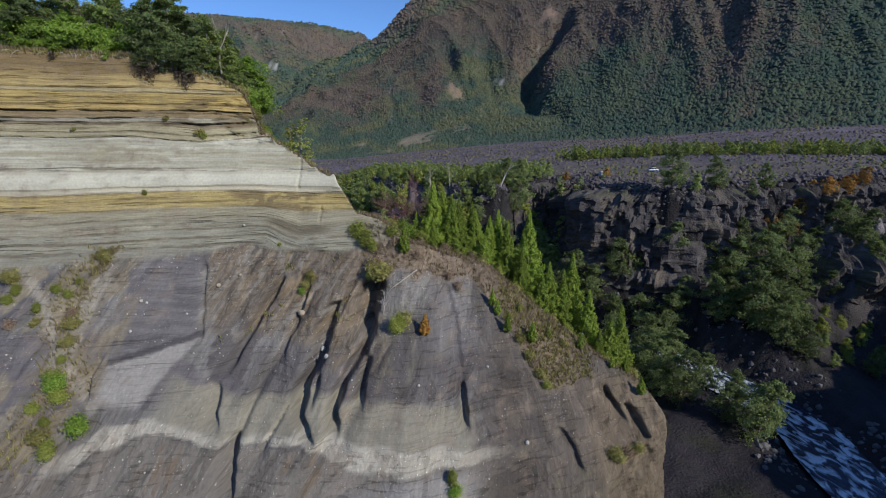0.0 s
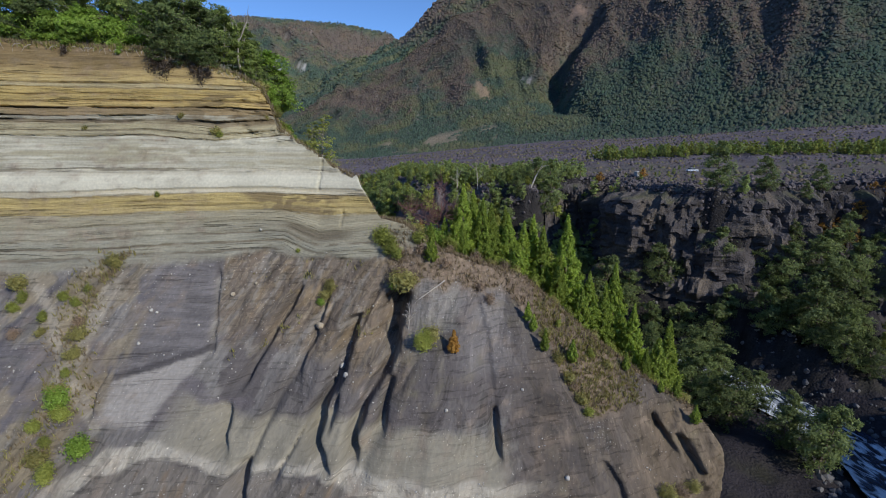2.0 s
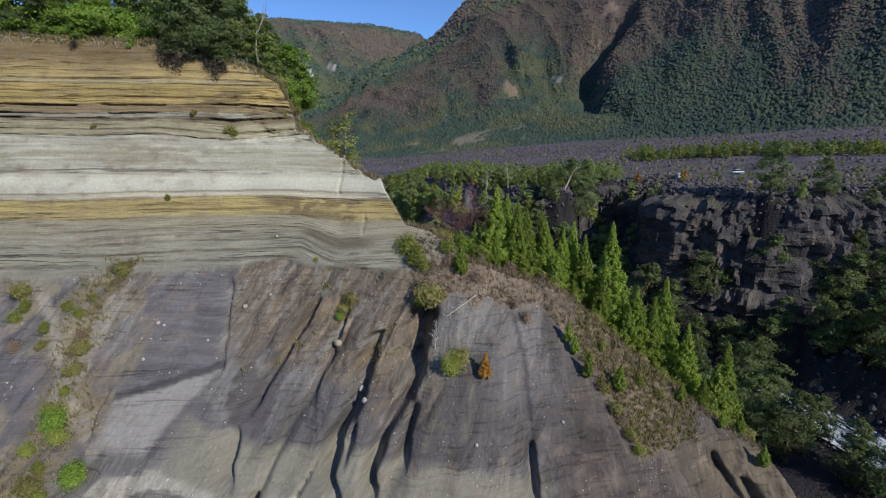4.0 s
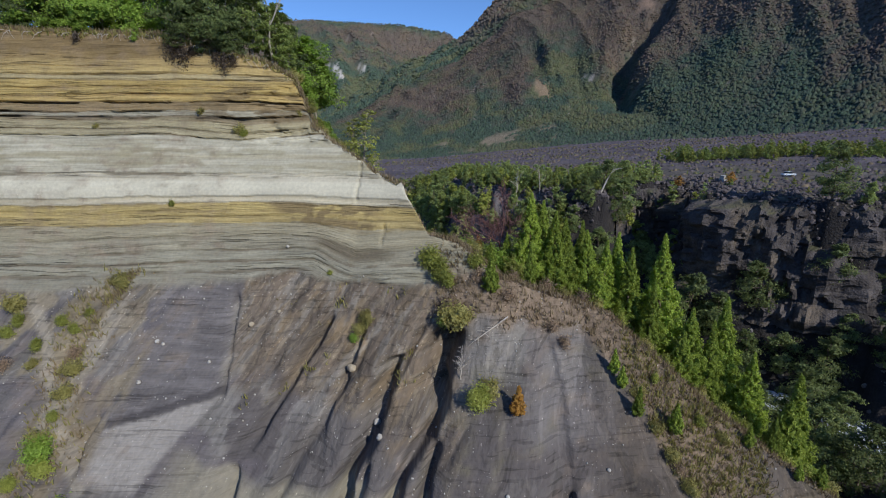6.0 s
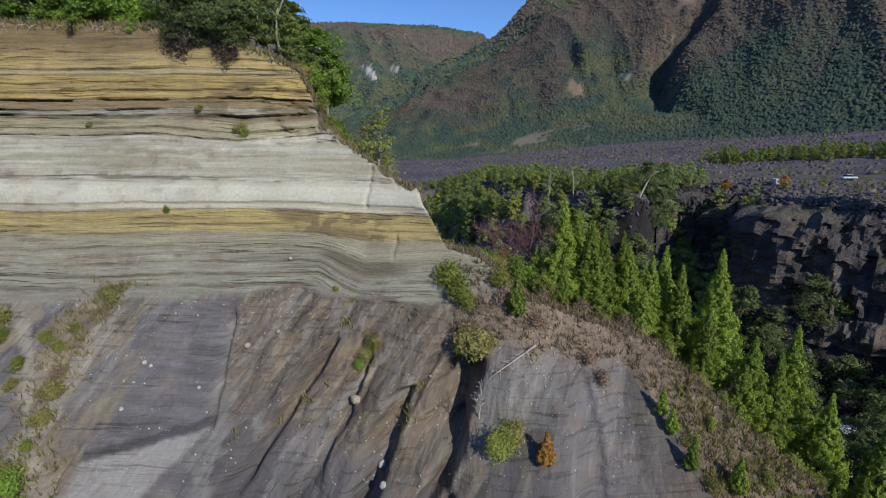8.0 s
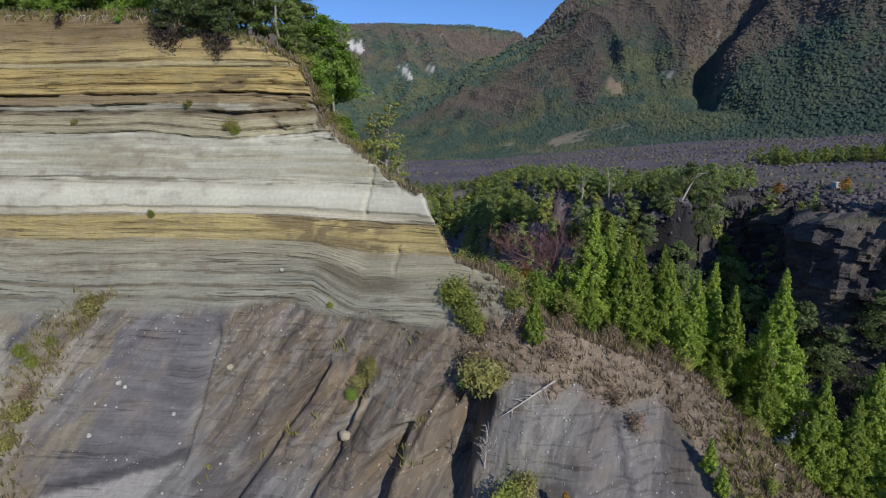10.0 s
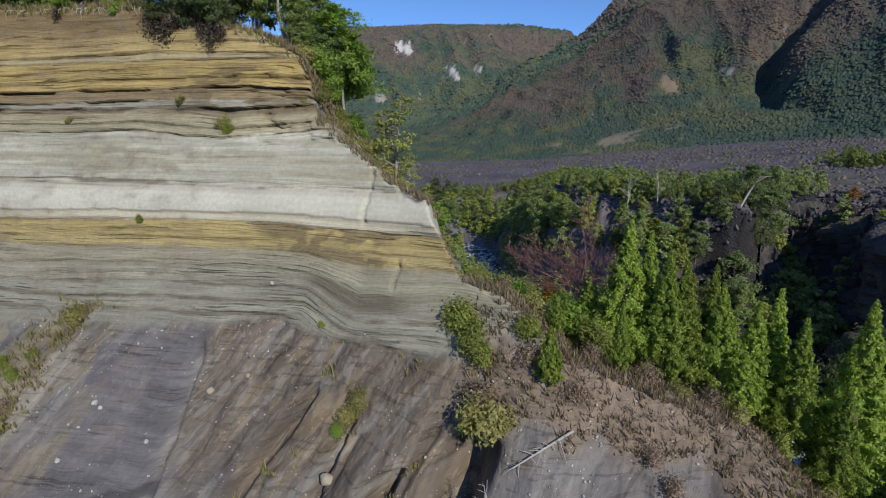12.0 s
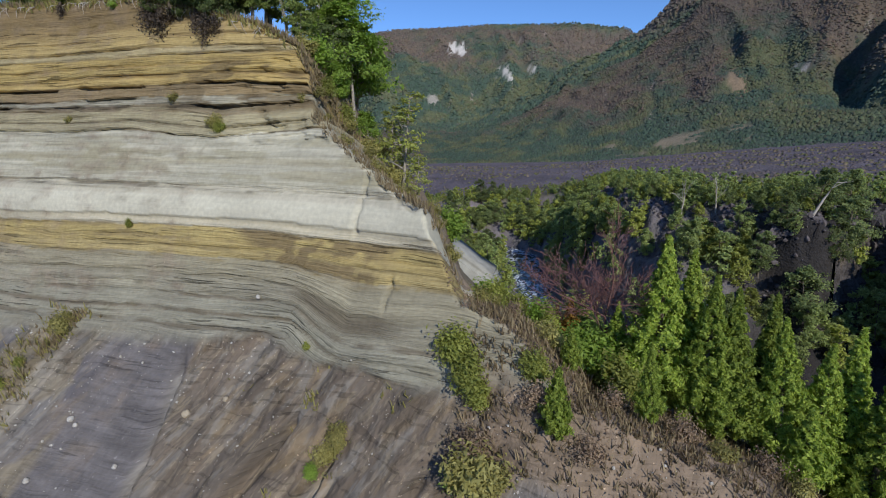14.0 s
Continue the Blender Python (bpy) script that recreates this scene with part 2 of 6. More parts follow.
def in_gorge(x, y):
    ring = RIM + ((-900, 260), (-900, -300))
    inside = np.zeros(np.shape(x), bool)
    for (ax, ay), (bx, by) in zip(ring, ring[1:] + ring[:1]):
        if ay != by:
            inside ^= ((ay > y) != (by > y)) & (x < (bx - ax) * (y - ay) / (by - ay) + ax)
    return inside


def near_line(x, y, line):
    """Distance to a polyline."""
    best = np.full(np.shape(x), 1e9)
    for (ax, ay), (bx, by) in zip(line, line[1:]):
        dx, dy = bx - ax, by - ay
        t = np.clip(((x - ax) * dx + (y - ay) * dy) / (dx * dx + dy * dy), 0, 1)
        best = np.minimum(best, np.hypot(x - ax - t * dx, y - ay - t * dy))
    return best


def plain(x, y):
    r = np.hypot(x, y - 20)
    az = np.degrees(np.arctan2(x, y - 20))
    rise = lerp_table(az, (-180, -60, -33, -12, 1, 19, 34, 60, 180), (-14, -14, -12, -3, 7, 20, 42, 54, 20))
    return 48.0 + 0.05 * np.clip(x - 40, -220, 100) - 9.0 * smooth(-25, -85, x) * smooth(520, 330, y) + rise * np.clip((r - 190) / 600, 0, 1.3) ** np.where(rise > 0, 1.6, 1.0)


CX, CY = 0.0, 20.0


def knoll(x, y):
    """A hump of lava on the slope below the far rim."""
    return np.exp(-((x - 108) / 9.5) ** 4 - ((y - 124) / 8.0) ** 4)


def ground_height(x, y):
    wob = 5.0 * fbm(x / 24, y / 24, 3) + 5.0 * (ridged(x / 9, y / 9, 4, 3) - 0.5) + 1.5 * fbm(x / 3, y / 3, 11, 2) + 4.0 * (ridged(x / 4.5, y / 4.5, 15, 3) - 0.5) * smooth(20, 40, x)
    d = near_line(x + wob, y - wob * 0.7, RIM)
    inner = np.where(in_gorge(x + wob, y - wob * 0.7), d, -d)
    river = near_line(x + 2.5 * fbm(x / 9, y / 9, 8), y, RIVER)
    flat = plain(x, y) + 1.1 * fbm(x / 13, y / 13, 5) + 1.3 * (ridged(x / 5, y / 5, 6, 3) - 0.4) * smooth(-45, -5, inner) + 1.6 * (ridged(x / 16, y / 16, 12, 3) - 0.5) * smooth(60, 120, -inner)
    floor = 9.0 + 2.0 * fbm(x / 12, y / 12, 7) + 0.03 * np.clip(y - 90, 0, 400)
    k = lerp_table(inner, (-1, 0, 4, 7, 10, 16, 30, 48), (1, 1, 0.90, 0.64, 0.50, 0.38, 0.15, 0.0))
    sheer = smooth(92, 70, x) * smooth(2, 22, x)
    k = k * (1 - sheer) + sheer * lerp_table(inner, (-1, 0, 3.5, 5.5, 9, 14, 30, 48), (1, 1, 0.88, 0.46, 0.32, 0.20, 0.08, 0.0))
    wooded = smooth(14, 5, x) * smooth(-52, -38, x)
    k = k * (1 - wooded) + wooded * lerp_table(inner, (-1, 0, 6, 16, 30, 48), (1, 1, 0.80, 0.50, 0.22, 0.0))
    k = np.clip(k + (0.12 * fbm(x / 5, y / 5, 9) + 0.16 * (ridged(x / 7, y / 7, 13, 3) - 0.5)) * smooth(0, 3, inner) * smooth(40, 16, inner), 0, 1)
    low = floor + (flat - floor) * k
    bed = 6.2 + 0.03 * np.clip(y - 90, 0, 400)
    z = np.where(inner > 0, low, flat)
    z = bed + (z - bed) * smooth(4.0, 13.0, river)
    z = z + knoll(x, y) * (7.0 + 9.0 * ridged(x / 5, y / 5, 14, 4))
    # mountains
    az = np.degrees(np.arctan2(x - CX, y - CY))
    r = np.hypot(x - CX, y - CY)
    foot = lerp_table(az, (-90, -30, -10, 10, 30, 45, 90), (900, 900, 820, 760, 660, 640, 900))
    elev = lerp_table(az, (-180, -40, -24, -21, -7.7, -1, 12, 40, 56, 90, 180), (3, 3.0, 3.6, 4.6, 11.4, 16.2, 21.5, 22, 13, 4, 3))
    crest_r = foot + 950
    top = 60 + crest_r * np.tan(np.radians(elev))
    up = np.clip((r - foot) / (crest_r - foot), 0, 1.0)
    ramp = up ** 1.12
    run = az - 8.0 * up + 1.8 * fbm(r / 330, az / 9, 22, 3)
    fold = 0.75 * ridged(run / 8.5, run * 0 + 2.0, 21, 2) + 0.25 * ridged((run + 0.02 * r) / 4.0, r / 700, 20, 3) - 0.5
    az = az + 1.1 * fbm(r / 55, az / 4, 14, 3)
    cut = np.exp(-((az - lerp_table(r, (820, 900, 1000, 1200, 1500), (13, 10.5, 9, 13, 18))) / np.where(az > lerp_table(r, (820, 900, 1000, 1200, 1500), (13, 10.5, 9, 13, 18)), 1.3, 2.6)) ** 2)
    main = plain(x, y) + (top - 40) * ramp + ((100 - 55 * smooth(3, -5, az)) * fold + 20 * fbm(az / 2.6, r / 170, 27, 4) - 62 * cut * (1 - 0.6 * smooth(1080, 1250, r))) * smooth(0.0, 0.35, up)
    main = main - np.clip(r - crest_r, 0, 900) * 0.35
    az = np.degrees(np.arctan2(x - CX, y - CY))
    elev2 = lerp_table(az, (-180, -60, -45, -39, -33, -23, -14, -9, -4, 10), (9, 9, 9.5, 10.8, 11.9, 12.35, 12.2, 11.4, 8, 4))
    up2 = np.clip((r - 1500) / 1300, 0, 1)
    far = plain(x, y) + (60 + 2800 * np.tan(np.radians(elev2)) - 30) * up2 ** 0.9 \
        + 170 * (ridged((az + 5 * up2 + 1.5 * fbm(r / 500, az / 8, 16, 3)) / 7.5, r / 3000, 33, 3) - 0.55) * smooth(0.0, 0.3, up2) * smooth(1.0, 0.75, up2)
    far = np.where(r > 2800, far - (r - 2800) * 0.3, far)
    hills = np.maximum(np.where(r > foot, main, -1e3), np.where(r > 1500, far, -1e3))
    return np.where(r > foot, np.maximum(z, hills), z)


# ---- materials ----
def material(name, rough=0.9):
    m = bpy.data.materials.new(name)
    m.use_nodes = True
    nt = m.node_tree
    bsdf = nt.nodes["Principled BSDF"]
    bsdf.inputs["Roughness"].default_value = rough
    bsdf.inputs["Specular IOR Level"].default_value = 0.25
    return m, nt, bsdf


def ground_material(name, scale, strength, contrast):
    m, nt, bsdf = material(name, 0.95)
    attr = nt.nodes.new("ShaderNodeAttribute")
    attr.attribute_name = "tint"
    geo = nt.nodes.new("ShaderNodeNewGeometry")
    n1, n2 = nt.nodes.new("ShaderNodeTexNoise"), nt.nodes.new("ShaderNodeTexNoise")
    for n, s, det in ((n1, scale, 8), (n2, scale * 7, 5)):
        n.inputs["Scale"].default_value, n.inputs["Detail"].default_value = s, det
        nt.links.new(geo.outputs["Position"], n.inputs["Vector"])
    add = nt.nodes.new("ShaderNodeMath")
    add.operation = "ADD"
    nt.links.new(n1.outputs[0], add.inputs[0])
    nt.links.new(n2.outputs[0], add.inputs[1])
    ramp = nt.nodes.new("ShaderNodeMapRange")
    ramp.inputs[1].default_value, ramp.inputs[2].default_value = 0.6, 1.4
    ramp.inputs[3].default_value, ramp.inputs[4].default_value = 1 - contrast, 1 + contrast
    nt.links.new(add.outputs[0], ramp.inputs[0])
    mul = nt.nodes.new("ShaderNodeVectorMath")
    mul.operation = "SCALE"
    nt.links.new(attr.outputs["Color"], mul.inputs[0])
    nt.links.new(ramp.outputs[0], mul.inputs["Scale"])
    nt.links.new(mul.outputs[0], bsdf.inputs["Base Color"])
    bump = nt.nodes.new("ShaderNodeBump")
    bump.inputs["Strength"].default_value, bump.inputs["Distance"].default_value = strength, 0.4
    nt.links.new(add.outputs[0], bump.inputs["Height"])
    nt.links.new(bump.outputs[0], bsdf.inputs["Normal"])
    return m


def cliff_material():
    """Bedded tuff above, streaked ash below: thin laminae follow the beds, streaks follow the slope."""
    m, nt, bsdf = material("layered_tuff", 0.95)

    def node(kind, **inputs):
        n = nt.nodes.new("ShaderNode" + kind)
        for k, v in inputs.items():
            n.inputs[k].default_value = v
        return n

    def attr(name):
        n = nt.nodes.new("ShaderNodeAttribute")
        n.attribute_name = name
        return n.outputs["Fac"]

    def calc(op, a, b=None):
        n = nt.nodes.new("ShaderNodeMath")
        n.operation = op
        for k, v in enumerate((a, b)):
            if v is None:
                continue
            if isinstance(v, (int, float)):
                n.inputs[k].default_value = v
            else:
                nt.links.new(v, n.inputs[k])
        return n.outputs[0]

    def grain(u, v, su, sv, w, detail=4.0, bend=0.0, harsh=0.5):
        c = nt.nodes.new("ShaderNodeCombineXYZ")
        nt.links.new(calc("MULTIPLY", u, su), c.inputs[0])
        nt.links.new(calc("MULTIPLY", v, sv), c.inputs[1])
        c.inputs[2].default_value = w
        n = node("TexNoise", Scale=1.0, Detail=detail, Distortion=bend, Roughness=harsh)
        nt.links.new(c.outputs[0], n.inputs["Vector"])
        return n.outputs[0]

    def span(v, a, b, lo, hi):
        n = nt.nodes.new("ShaderNodeMapRange")
        for k, x in zip((1, 2, 3, 4), (a, b, lo, hi)):
            n.inputs[k].default_value = x
        nt.links.new(v, n.inputs[0])
        return n.outputs[0]

    geo = nt.nodes.new("ShaderNodeNewGeometry")
    sep = nt.nodes.new("ShaderNodeSeparateXYZ")
    nt.links.new(geo.outputs["Position"], sep.inputs[0])
    x, y, z = sep.outputs
    lev, bedded, flow = attr("lev"), attr("bedded"), attr("flow")
    slope = attr("slope")
    lam = grain(x, lev, 0.20, 5.5, 1.0)
    lam2 = grain(x, lev, 0.45, 11.0, 7.0, 4.0, 0.4)
    some = span(grain(x, lev, 0.09, 0.5, 21.0), 0.45, 0.62, 0.0, 1.0)
    crack = calc("MULTIPLY", calc("MULTIPLY", span(lam, 0.565, 0.60, 0.0, 0.62), some), bedded)
    fine = calc("MULTIPLY", calc("SUBTRACT", lam2, 0.5), bedded)
    streak = grain(flow, z, 1.1, 0.26, 3.0, 6.0, 0.8, 0.58)
    seams = grain(x, z, 0.35, 3.4, 61.0, 3.0, 0.3)
    streak2 = grain(flow, z, 3.2, 0.6, 5.0, 7.0, 0.4, 0.6)
    blot = grain(flow, z, 0.5, 0.24, 11.0, 6.0, 0.9, 0.58)
    pale = calc("MULTIPLY", span(streak, 0.56, 0.585, 0.0, 0.18), slope)
    dark = calc("MULTIPLY", calc("ADD", span(blot, 0.54, 0.57, 0.0, 0.24), span(seams, 0.585, 0.61, 0.0, 0.26)), slope)
    earth = calc("MULTIPLY", span(grain(flow, z, 0.9, 0.36, 31.0, 6.0, 0.8, 0.6), 0.49, 0.53, 0.0, 0.7), attr("soil"))
    straw = calc("MULTIPLY", span(grain(flow, z, 1.9, 0.9, 37.0, 6.0, 0.8, 0.6), 0.55, 0.59, 0.0, 0.65), attr("soil"))
    rough_grain = calc("MULTIPLY", calc("SUBTRACT", grain(x, z, 3.2, 3.2, 2.0, 8.0), 0.5), 0.5)
    # broken facets of the ash, and pale grit in it
    bent = nt.nodes.new("ShaderNodeCombineXYZ")
    wob = calc("MULTIPLY", calc("SUBTRACT", grain(x, z, 0.7, 0.7, 41.0, 5.0), 0.5), 2.2)
    nt.links.new(calc("ADD", calc("MULTIPLY", flow, 0.62), wob), bent.inputs[0])
    nt.links.new(calc("ADD", calc("MULTIPLY", z, 0.36), wob), bent.inputs[1])
    cells = nt.nodes.new("ShaderNodeTexVoronoi")
    cells.inputs["Scale"].default_value, cells.inputs["Detail"].default_value = 1.6, 0.0
    nt.links.new(bent.outputs[0], cells.inputs["Vector"])
    tones = nt.nodes.new("ShaderNodeSeparateColor")
    nt.links.new(cells.outputs["Color"], tones.inputs[0])
    facet = calc("MULTIPLY", span(tones.outputs[0], 0.0, 1.0, -0.14, 0.14), attr("soil"))
    grit = calc("MULTIPLY", span(grain(x, z, 4.5, 4.5, 51.0, 1.0), 0.72, 0.74, 0.0, 1.3), slope)
    rough_grain = calc("ADD", rough_grain, calc("ADD", facet, grit))
    gain = calc("ADD", calc("SUBTRACT", calc("ADD", 1.0, pale), calc("ADD", crack, dark)), calc("ADD", calc("MULTIPLY", fine, 0.55), rough_grain))
    col = nt.nodes.new("ShaderNodeAttribute")
    col.attribute_name = "tint"
    mul = nt.nodes.new("ShaderNodeVectorMath")
    mul.operation = "SCALE"
    tone = col.outputs["Color"]
    for fac, paint in ((earth, (0.15, 0.118, 0.088)), (straw, (0.23, 0.19, 0.135))):
        mix = nt.nodes.new("ShaderNodeMix")
        mix.data_type = "RGBA"
        nt.links.new(fac, mix.inputs["Factor"])
        nt.links.new(tone, mix.inputs["A"])
        mix.inputs["B"].default_value = (*paint, 1)
        tone = mix.outputs["Result"]
    nt.links.new(tone, mul.inputs[0])
    nt.links.new(gain, mul.inputs["Scale"])
    nt.links.new(mul.outputs[0], bsdf.inputs["Base Color"])
    iso = grain(x, z, 2.2, 2.2, 9.0, 9.0)
    h = calc("ADD", calc("MULTIPLY", calc("SUBTRACT", lam2, crack), calc("MULTIPLY", bedded, 0.35)), calc("MULTIPLY", slope, calc("ADD", calc("MULTIPLY", iso, 0.45), calc("ADD", calc("MULTIPLY", streak2, 0.15), calc("MULTIPLY", tones.outputs[0], 0.12)))))
    bump = node("Bump", Strength=0.9, Distance=0.4)
    nt.links.new(h, bump.inputs["Height"])
    nt.links.new(bump.outputs[0], bsdf.inputs["Normal"])
    return m


def leaf_material(name, dark, light, translucent=0.25):
    m, nt, bsdf = material(name, 0.6)
    geo = nt.nodes.new("ShaderNodeNewGeometry")
    info = nt.nodes.new("ShaderNodeObjectInfo")
    mix = nt.nodes.new("ShaderNodeMix")
    mix.data_type = "RGBA"
    mix.inputs["A"].default_value, mix.inputs["B"].default_value = (*dark, 1), (*light, 1)
    nt.links.new(geo.outputs["Random Per Island"], mix.inputs["Factor"])
    hsv = nt.nodes.new("ShaderNodeHueSaturation")
    vary = nt.nodes.new("ShaderNodeMapRange")
    vary.inputs[3].default_value, vary.inputs[4].default_value = 0.75, 1.25
    nt.links.new(info.outputs["Random"], vary.inputs[0])
    nt.links.new(vary.outputs[0], hsv.inputs["Value"])
    nt.links.new(mix.outputs["Result"], hsv.inputs["Color"])
    nt.links.new(hsv.outputs[0], bsdf.inputs["Base Color"])
    tr = nt.nodes.new("ShaderNodeBsdfTranslucent")
    nt.links.new(hsv.outputs[0], tr.inputs[0])
    ms = nt.nodes.new("ShaderNodeMixShader")
    ms.inputs[0].default_value = translucent
    nt.links.new(bsdf.outputs[0], ms.inputs[1])
    nt.links.new(tr.outputs[0], ms.inputs[2])
    nt.links.new(ms.outputs[0], nt.nodes["Material Output"].inputs[0])
    return m


def plain_material(name, color, rough=0.8, metal=0.0, vary=0.25, scale=6.0):
    m, nt, bsdf = material(name, rough)
    bsdf.inputs["Metallic"].default_value = metal
    geo = nt.nodes.new("ShaderNodeNewGeometry")
    n = nt.nodes.new("ShaderNodeTexNoise")
    n.inputs["Scale"].default_value, n.inputs["Detail"].default_value = scale, 6
    nt.links.new(geo.outputs["Position"], n.inputs["Vector"])
    rng = nt.nodes.new("ShaderNodeMapRange")
    rng.inputs[1].default_value, rng.inputs[2].default_value = 0.3, 0.7
    rng.inputs[3].default_value, rng.inputs[4].default_value = 1 - vary, 1 + vary
    nt.links.new(n.outputs[0], rng.inputs[0])
    mul = nt.nodes.new("ShaderNodeVectorMath")
    mul.operation = "SCALE"
    mul.inputs[0].default_value = color
    nt.links.new(rng.outputs[0], mul.inputs["Scale"])
    nt.links.new(mul.outputs[0], bsdf.inputs["Base Color"])
    bump = nt.nodes.new("ShaderNodeBump")
    bump.inputs["Strength"].default_value = 0.3
    nt.links.new(n.outputs[0], bump.inputs["Height"])
    nt.links.new(bump.outputs[0], bsdf.inputs["Normal"])
    return m


CLIFF = cliff_material()
LAND = ground_material("lava_and_soil", 0.35, 1.0, 0.42)
BARK = plain_material("grey_bark", (0.16, 0.13, 0.10), 0.9, 0, 0.35, 9)
DEAD = plain_material("bleached_wood", (0.45, 0.41, 0.36), 0.8, 0, 0.2, 9)
CYPRESS = leaf_material("cypress_leaf", (0.17, 0.25, 0.045), (0.48, 0.58, 0.11), 0.5)
BEECH = leaf_material("beech_leaf", (0.16, 0.22, 0.06), (0.37, 0.45, 0.13), 0.45)
LIGHTBEECH = leaf_material("young_beech_leaf", (0.17, 0.28, 0.04), (0.37, 0.52, 0.10), 0.45)
BUSHY = leaf_material("bush_leaf", (0.24, 0.28, 0.06), (0.46, 0.49, 0.13), 0.45)
RUSTY = leaf_material("rusty_leaf", (0.29, 0.15, 0.035), (0.52, 0.30, 0.07), 0.35)
OLIVE = leaf_material("olive_leaf", (0.24, 0.23, 0.075), (0.46, 0.42, 0.15), 0.35)
DRY = leaf_material("dry_stalks", (0.20, 0.15, 0.09), (0.42, 0.34, 0.20), 0.2)
HEATH = leaf_material("brown_heath", (0.19, 0.13, 0.09), (0.42, 0.315, 0.21), 0.2)
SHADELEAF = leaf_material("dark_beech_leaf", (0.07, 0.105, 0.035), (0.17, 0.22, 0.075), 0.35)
RIMLEAF = leaf_material("rim_beech_leaf", (0.19, 0.245, 0.09), (0.43, 0.50, 0.18), 0.5)
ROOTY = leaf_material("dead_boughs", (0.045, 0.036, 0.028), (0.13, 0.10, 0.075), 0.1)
PALEBARK = plain_material("pale_bark", (0.30, 0.27, 0.23), 0.9, 0, 0.35, 5)
TWIG = plain_material("reddish_twigs", (0.21, 0.11, 0.10), 0.85, 0, 0.3, 5)
DARKLEAF = leaf_material("gorge_leaf", (0.108, 0.152, 0.062), (0.265, 0.32, 0.115), 0.45)


# ---- mesh helpers ----
def sheet(name, X, Y, Z, tint, mat, extra=()):
    """A grid mesh from arrays of rows and columns, with a colour for each corner point."""
    rows, cols = X.shape
    co = np.stack([X, Y, Z], -1).reshape(-1, 3)
    idx = np.arange(rows * cols).reshape(rows, cols)
    a, b, c, d = idx[:-1, :-1], idx[:-1, 1:], idx[1:, 1:], idx[1:, :-1]
    faces = np.stack([a, b, c, d], -1).reshape(-1, 4)
    return raw_mesh(name, co, faces, mat, tint.reshape(-1, 3), extra=extra)


def raw_mesh(name, co, faces, mat, tint=None, smooth_shade=True, extra=()):
    me = bpy.data.meshes.new(name)
    k = faces.shape[1]
    me.vertices.add(len(co))
    me.vertices.foreach_set("co", np.ascontiguousarray(co, np.float32).ravel())
    me.loops.add(faces.size)
    me.loops.foreach_set("vertex_index", np.ascontiguousarray(faces, np.int32).ravel())
    me.polygons.add(len(faces))
    me.polygons.foreach_set("loop_start", np.arange(0, faces.size, k, dtype=np.int32))
    me.polygons.foreach_set("use_smooth", np.full(len(faces), smooth_shade))
    if tint is not None:
        at = me.color_attributes.new("tint", "FLOAT_COLOR", "POINT")
        at.data.foreach_set("color", np.concatenate([tint, np.ones((len(tint), 1))], 1).astype(np.float32).ravel())
    for key, values in extra:
        me.attributes.new(key, "FLOAT", "POINT").data.foreach_set("value", np.ascontiguousarray(values, np.float32).ravel())
    me.materials.append(mat)
    me.update()
    me.validate()
    return me


# ---- cliff ----
def blend(a, b, k):
    return a * (1 - k[..., None]) + np.asarray(b) * k[..., None]


